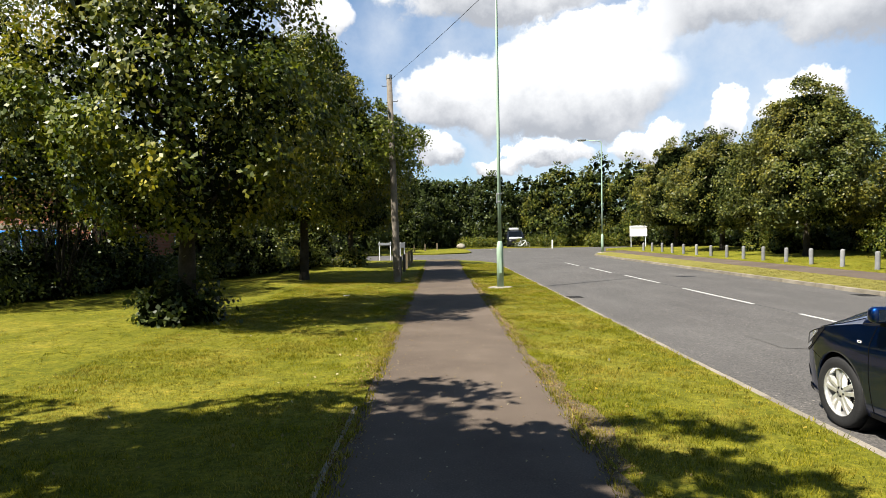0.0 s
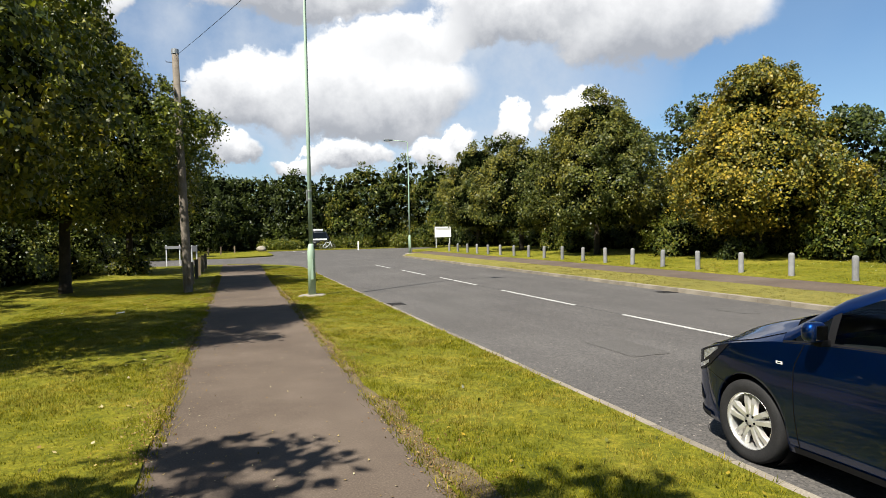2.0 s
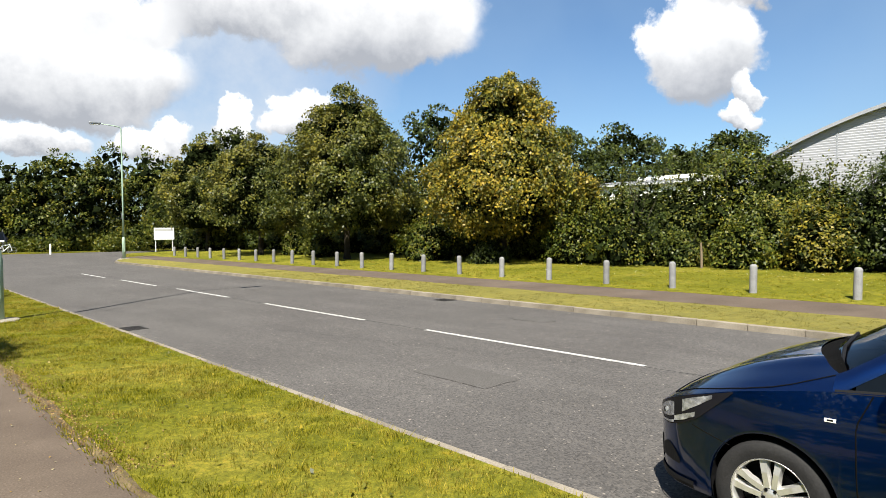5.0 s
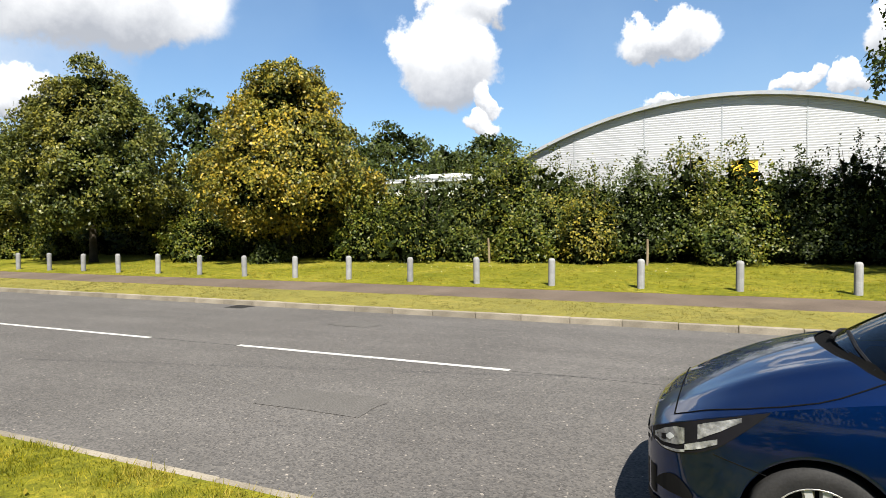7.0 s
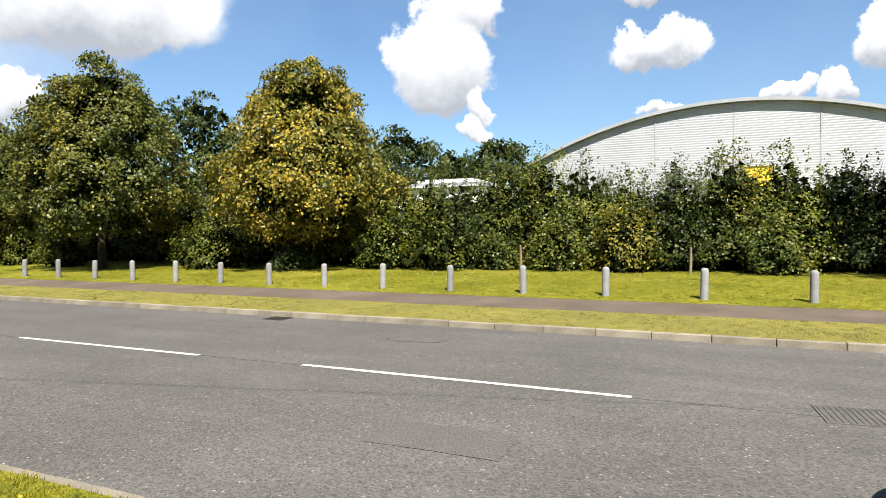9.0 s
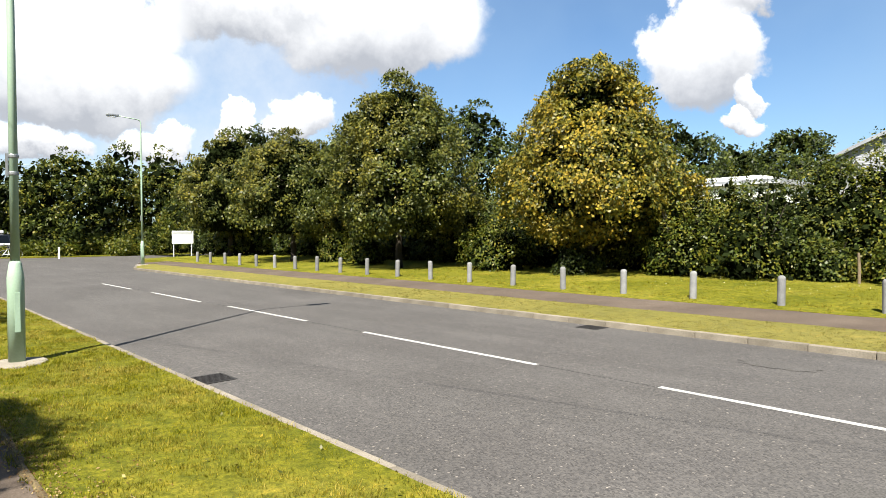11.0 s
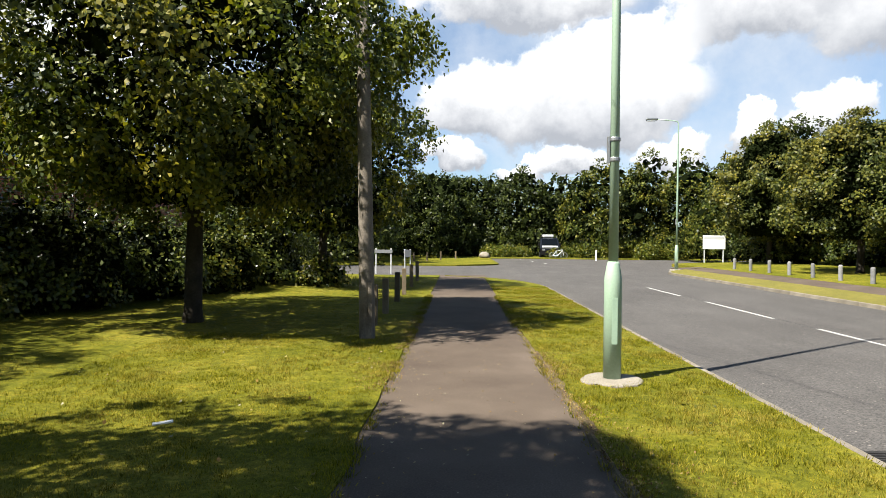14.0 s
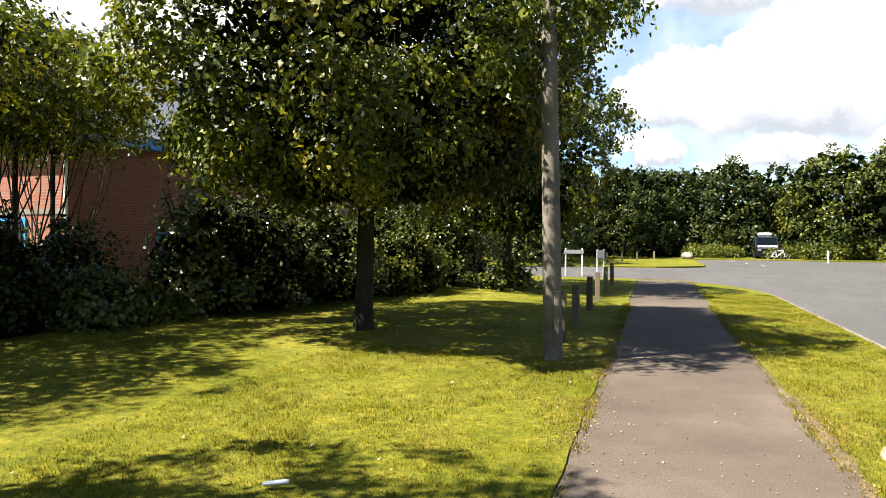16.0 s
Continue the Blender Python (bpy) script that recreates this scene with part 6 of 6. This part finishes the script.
blades("grass", 7.6, 14.0, -9.0, 22.0, 60000, far_z, 0.038, 4, "longer grass blades below the hedge")
# tufts and crumbs that break the path's edges
for k, x in ((0, -8.06), (1, -6.02)):
    blades("grass", x - 0.09, x + 0.09, -7.5, 22.0, 16000, lambda x, y: 0.054, 0.034, 30 + k, "ragged grass tufts overhanging the path edge")
    rng = np.random.default_rng(60 + k)
    n = 9000
    c = np.stack([x + np.where(rng.uniform(0, 1, n) < 0.4, (k * 2 - 1) * np.abs(rng.normal(0, 0.26, n)), rng.normal(0, 0.075, n)), rng.uniform(-7.5, 20, n), np.full(n, 0.060)], 1)
    c = c[lump(c * np.array([1, 1, 0]), 1.6, 5 + k) > -0.5]
    c[:, 2] = np.where((c[:, 0] > -7.98) & (c[:, 0] < -6.10), 0.054, 0.074)
    tagged(fast_mesh("leaf_litter", leaves(rng, c, np.tile([0, 0, 1.0], (len(c), 1)), 0.02, 0.3), 4, M_CRUMB), "brown leaf crumbs and dead grass along the path edge", "leaf litter", kind="stuff")
rng = np.random.default_rng(77)
n = 900
c = np.stack([rng.uniform(-8.0, -6.1, n), rng.uniform(-7, 16, n), np.full(n, 0.053)], 1)
c[:420, 0] = -8.0 + np.abs(rng.normal(0, 0.3, 420))
tagged(fast_mesh("fallen_leaves", leaves(rng, c, np.tile([0, 0, 1.0], (n, 1)), 0.022, 0.08), 4, M_DRY), "small dry leaves scattered on the footpath", "fallen leaves", kind="stuff")
n = 260
c = np.stack([rng.uniform(-12, -8.2, n), rng.uniform(-5, 14, n), np.zeros(n)], 1)
c[:, 2] = [lawn_z(a, b) + 0.03 for a, b, _ in c]
tagged(fast_mesh("fallen_leaves", leaves(rng, c, np.tile([0, 0, 1.0], (n, 1)), 0.04, 0.3), 4, M_DRY), "dry leaves lying on the mown lawn", "fallen leaves", kind="stuff")
n = 240
c = np.stack([rng.uniform(-5.95, -4.05, n), rng.uniform(-6, 12, n), np.full(n, 0.085)], 1)
tagged(fast_mesh("fallen_leaves", leaves(rng, c, np.tile([0, 0, 1.0], (n, 1)), 0.038, 0.4), 4, M_LEAF_YEL), "fallen yellow leaves lying on the verge", "fallen leaves", kind="stuff")
n = 130
c = np.stack([rng.normal(12.2, 0.9, n), rng.uniform(-1, 10, n), np.zeros(n)], 1)
c = c[(c[:, 0] < 13.8) & (c[:, 0] > 8.6)]
c[:, 2] = [far_z(a, b) + 0.05 for a, b, _ in c]
tagged(fast_mesh("daisies", leaves(rng, c, np.tile([0, 0, 1.0], (len(c), 1)), 0.03, 0.3), 4, M_WHITE), "small white flowers scattered in the far grass", "flowers", kind="stuff")
lit = tagged(part("litter", bm_box(-0.085, 0.085, -0.025, 0.025, 0, 0.016, 0.006), M_GREYP), "crushed pale scrap of litter on the lawn", "litter")
lit.matrix_basis = pose(-9.8, 8.6, 0.095, 4, -3, 25)
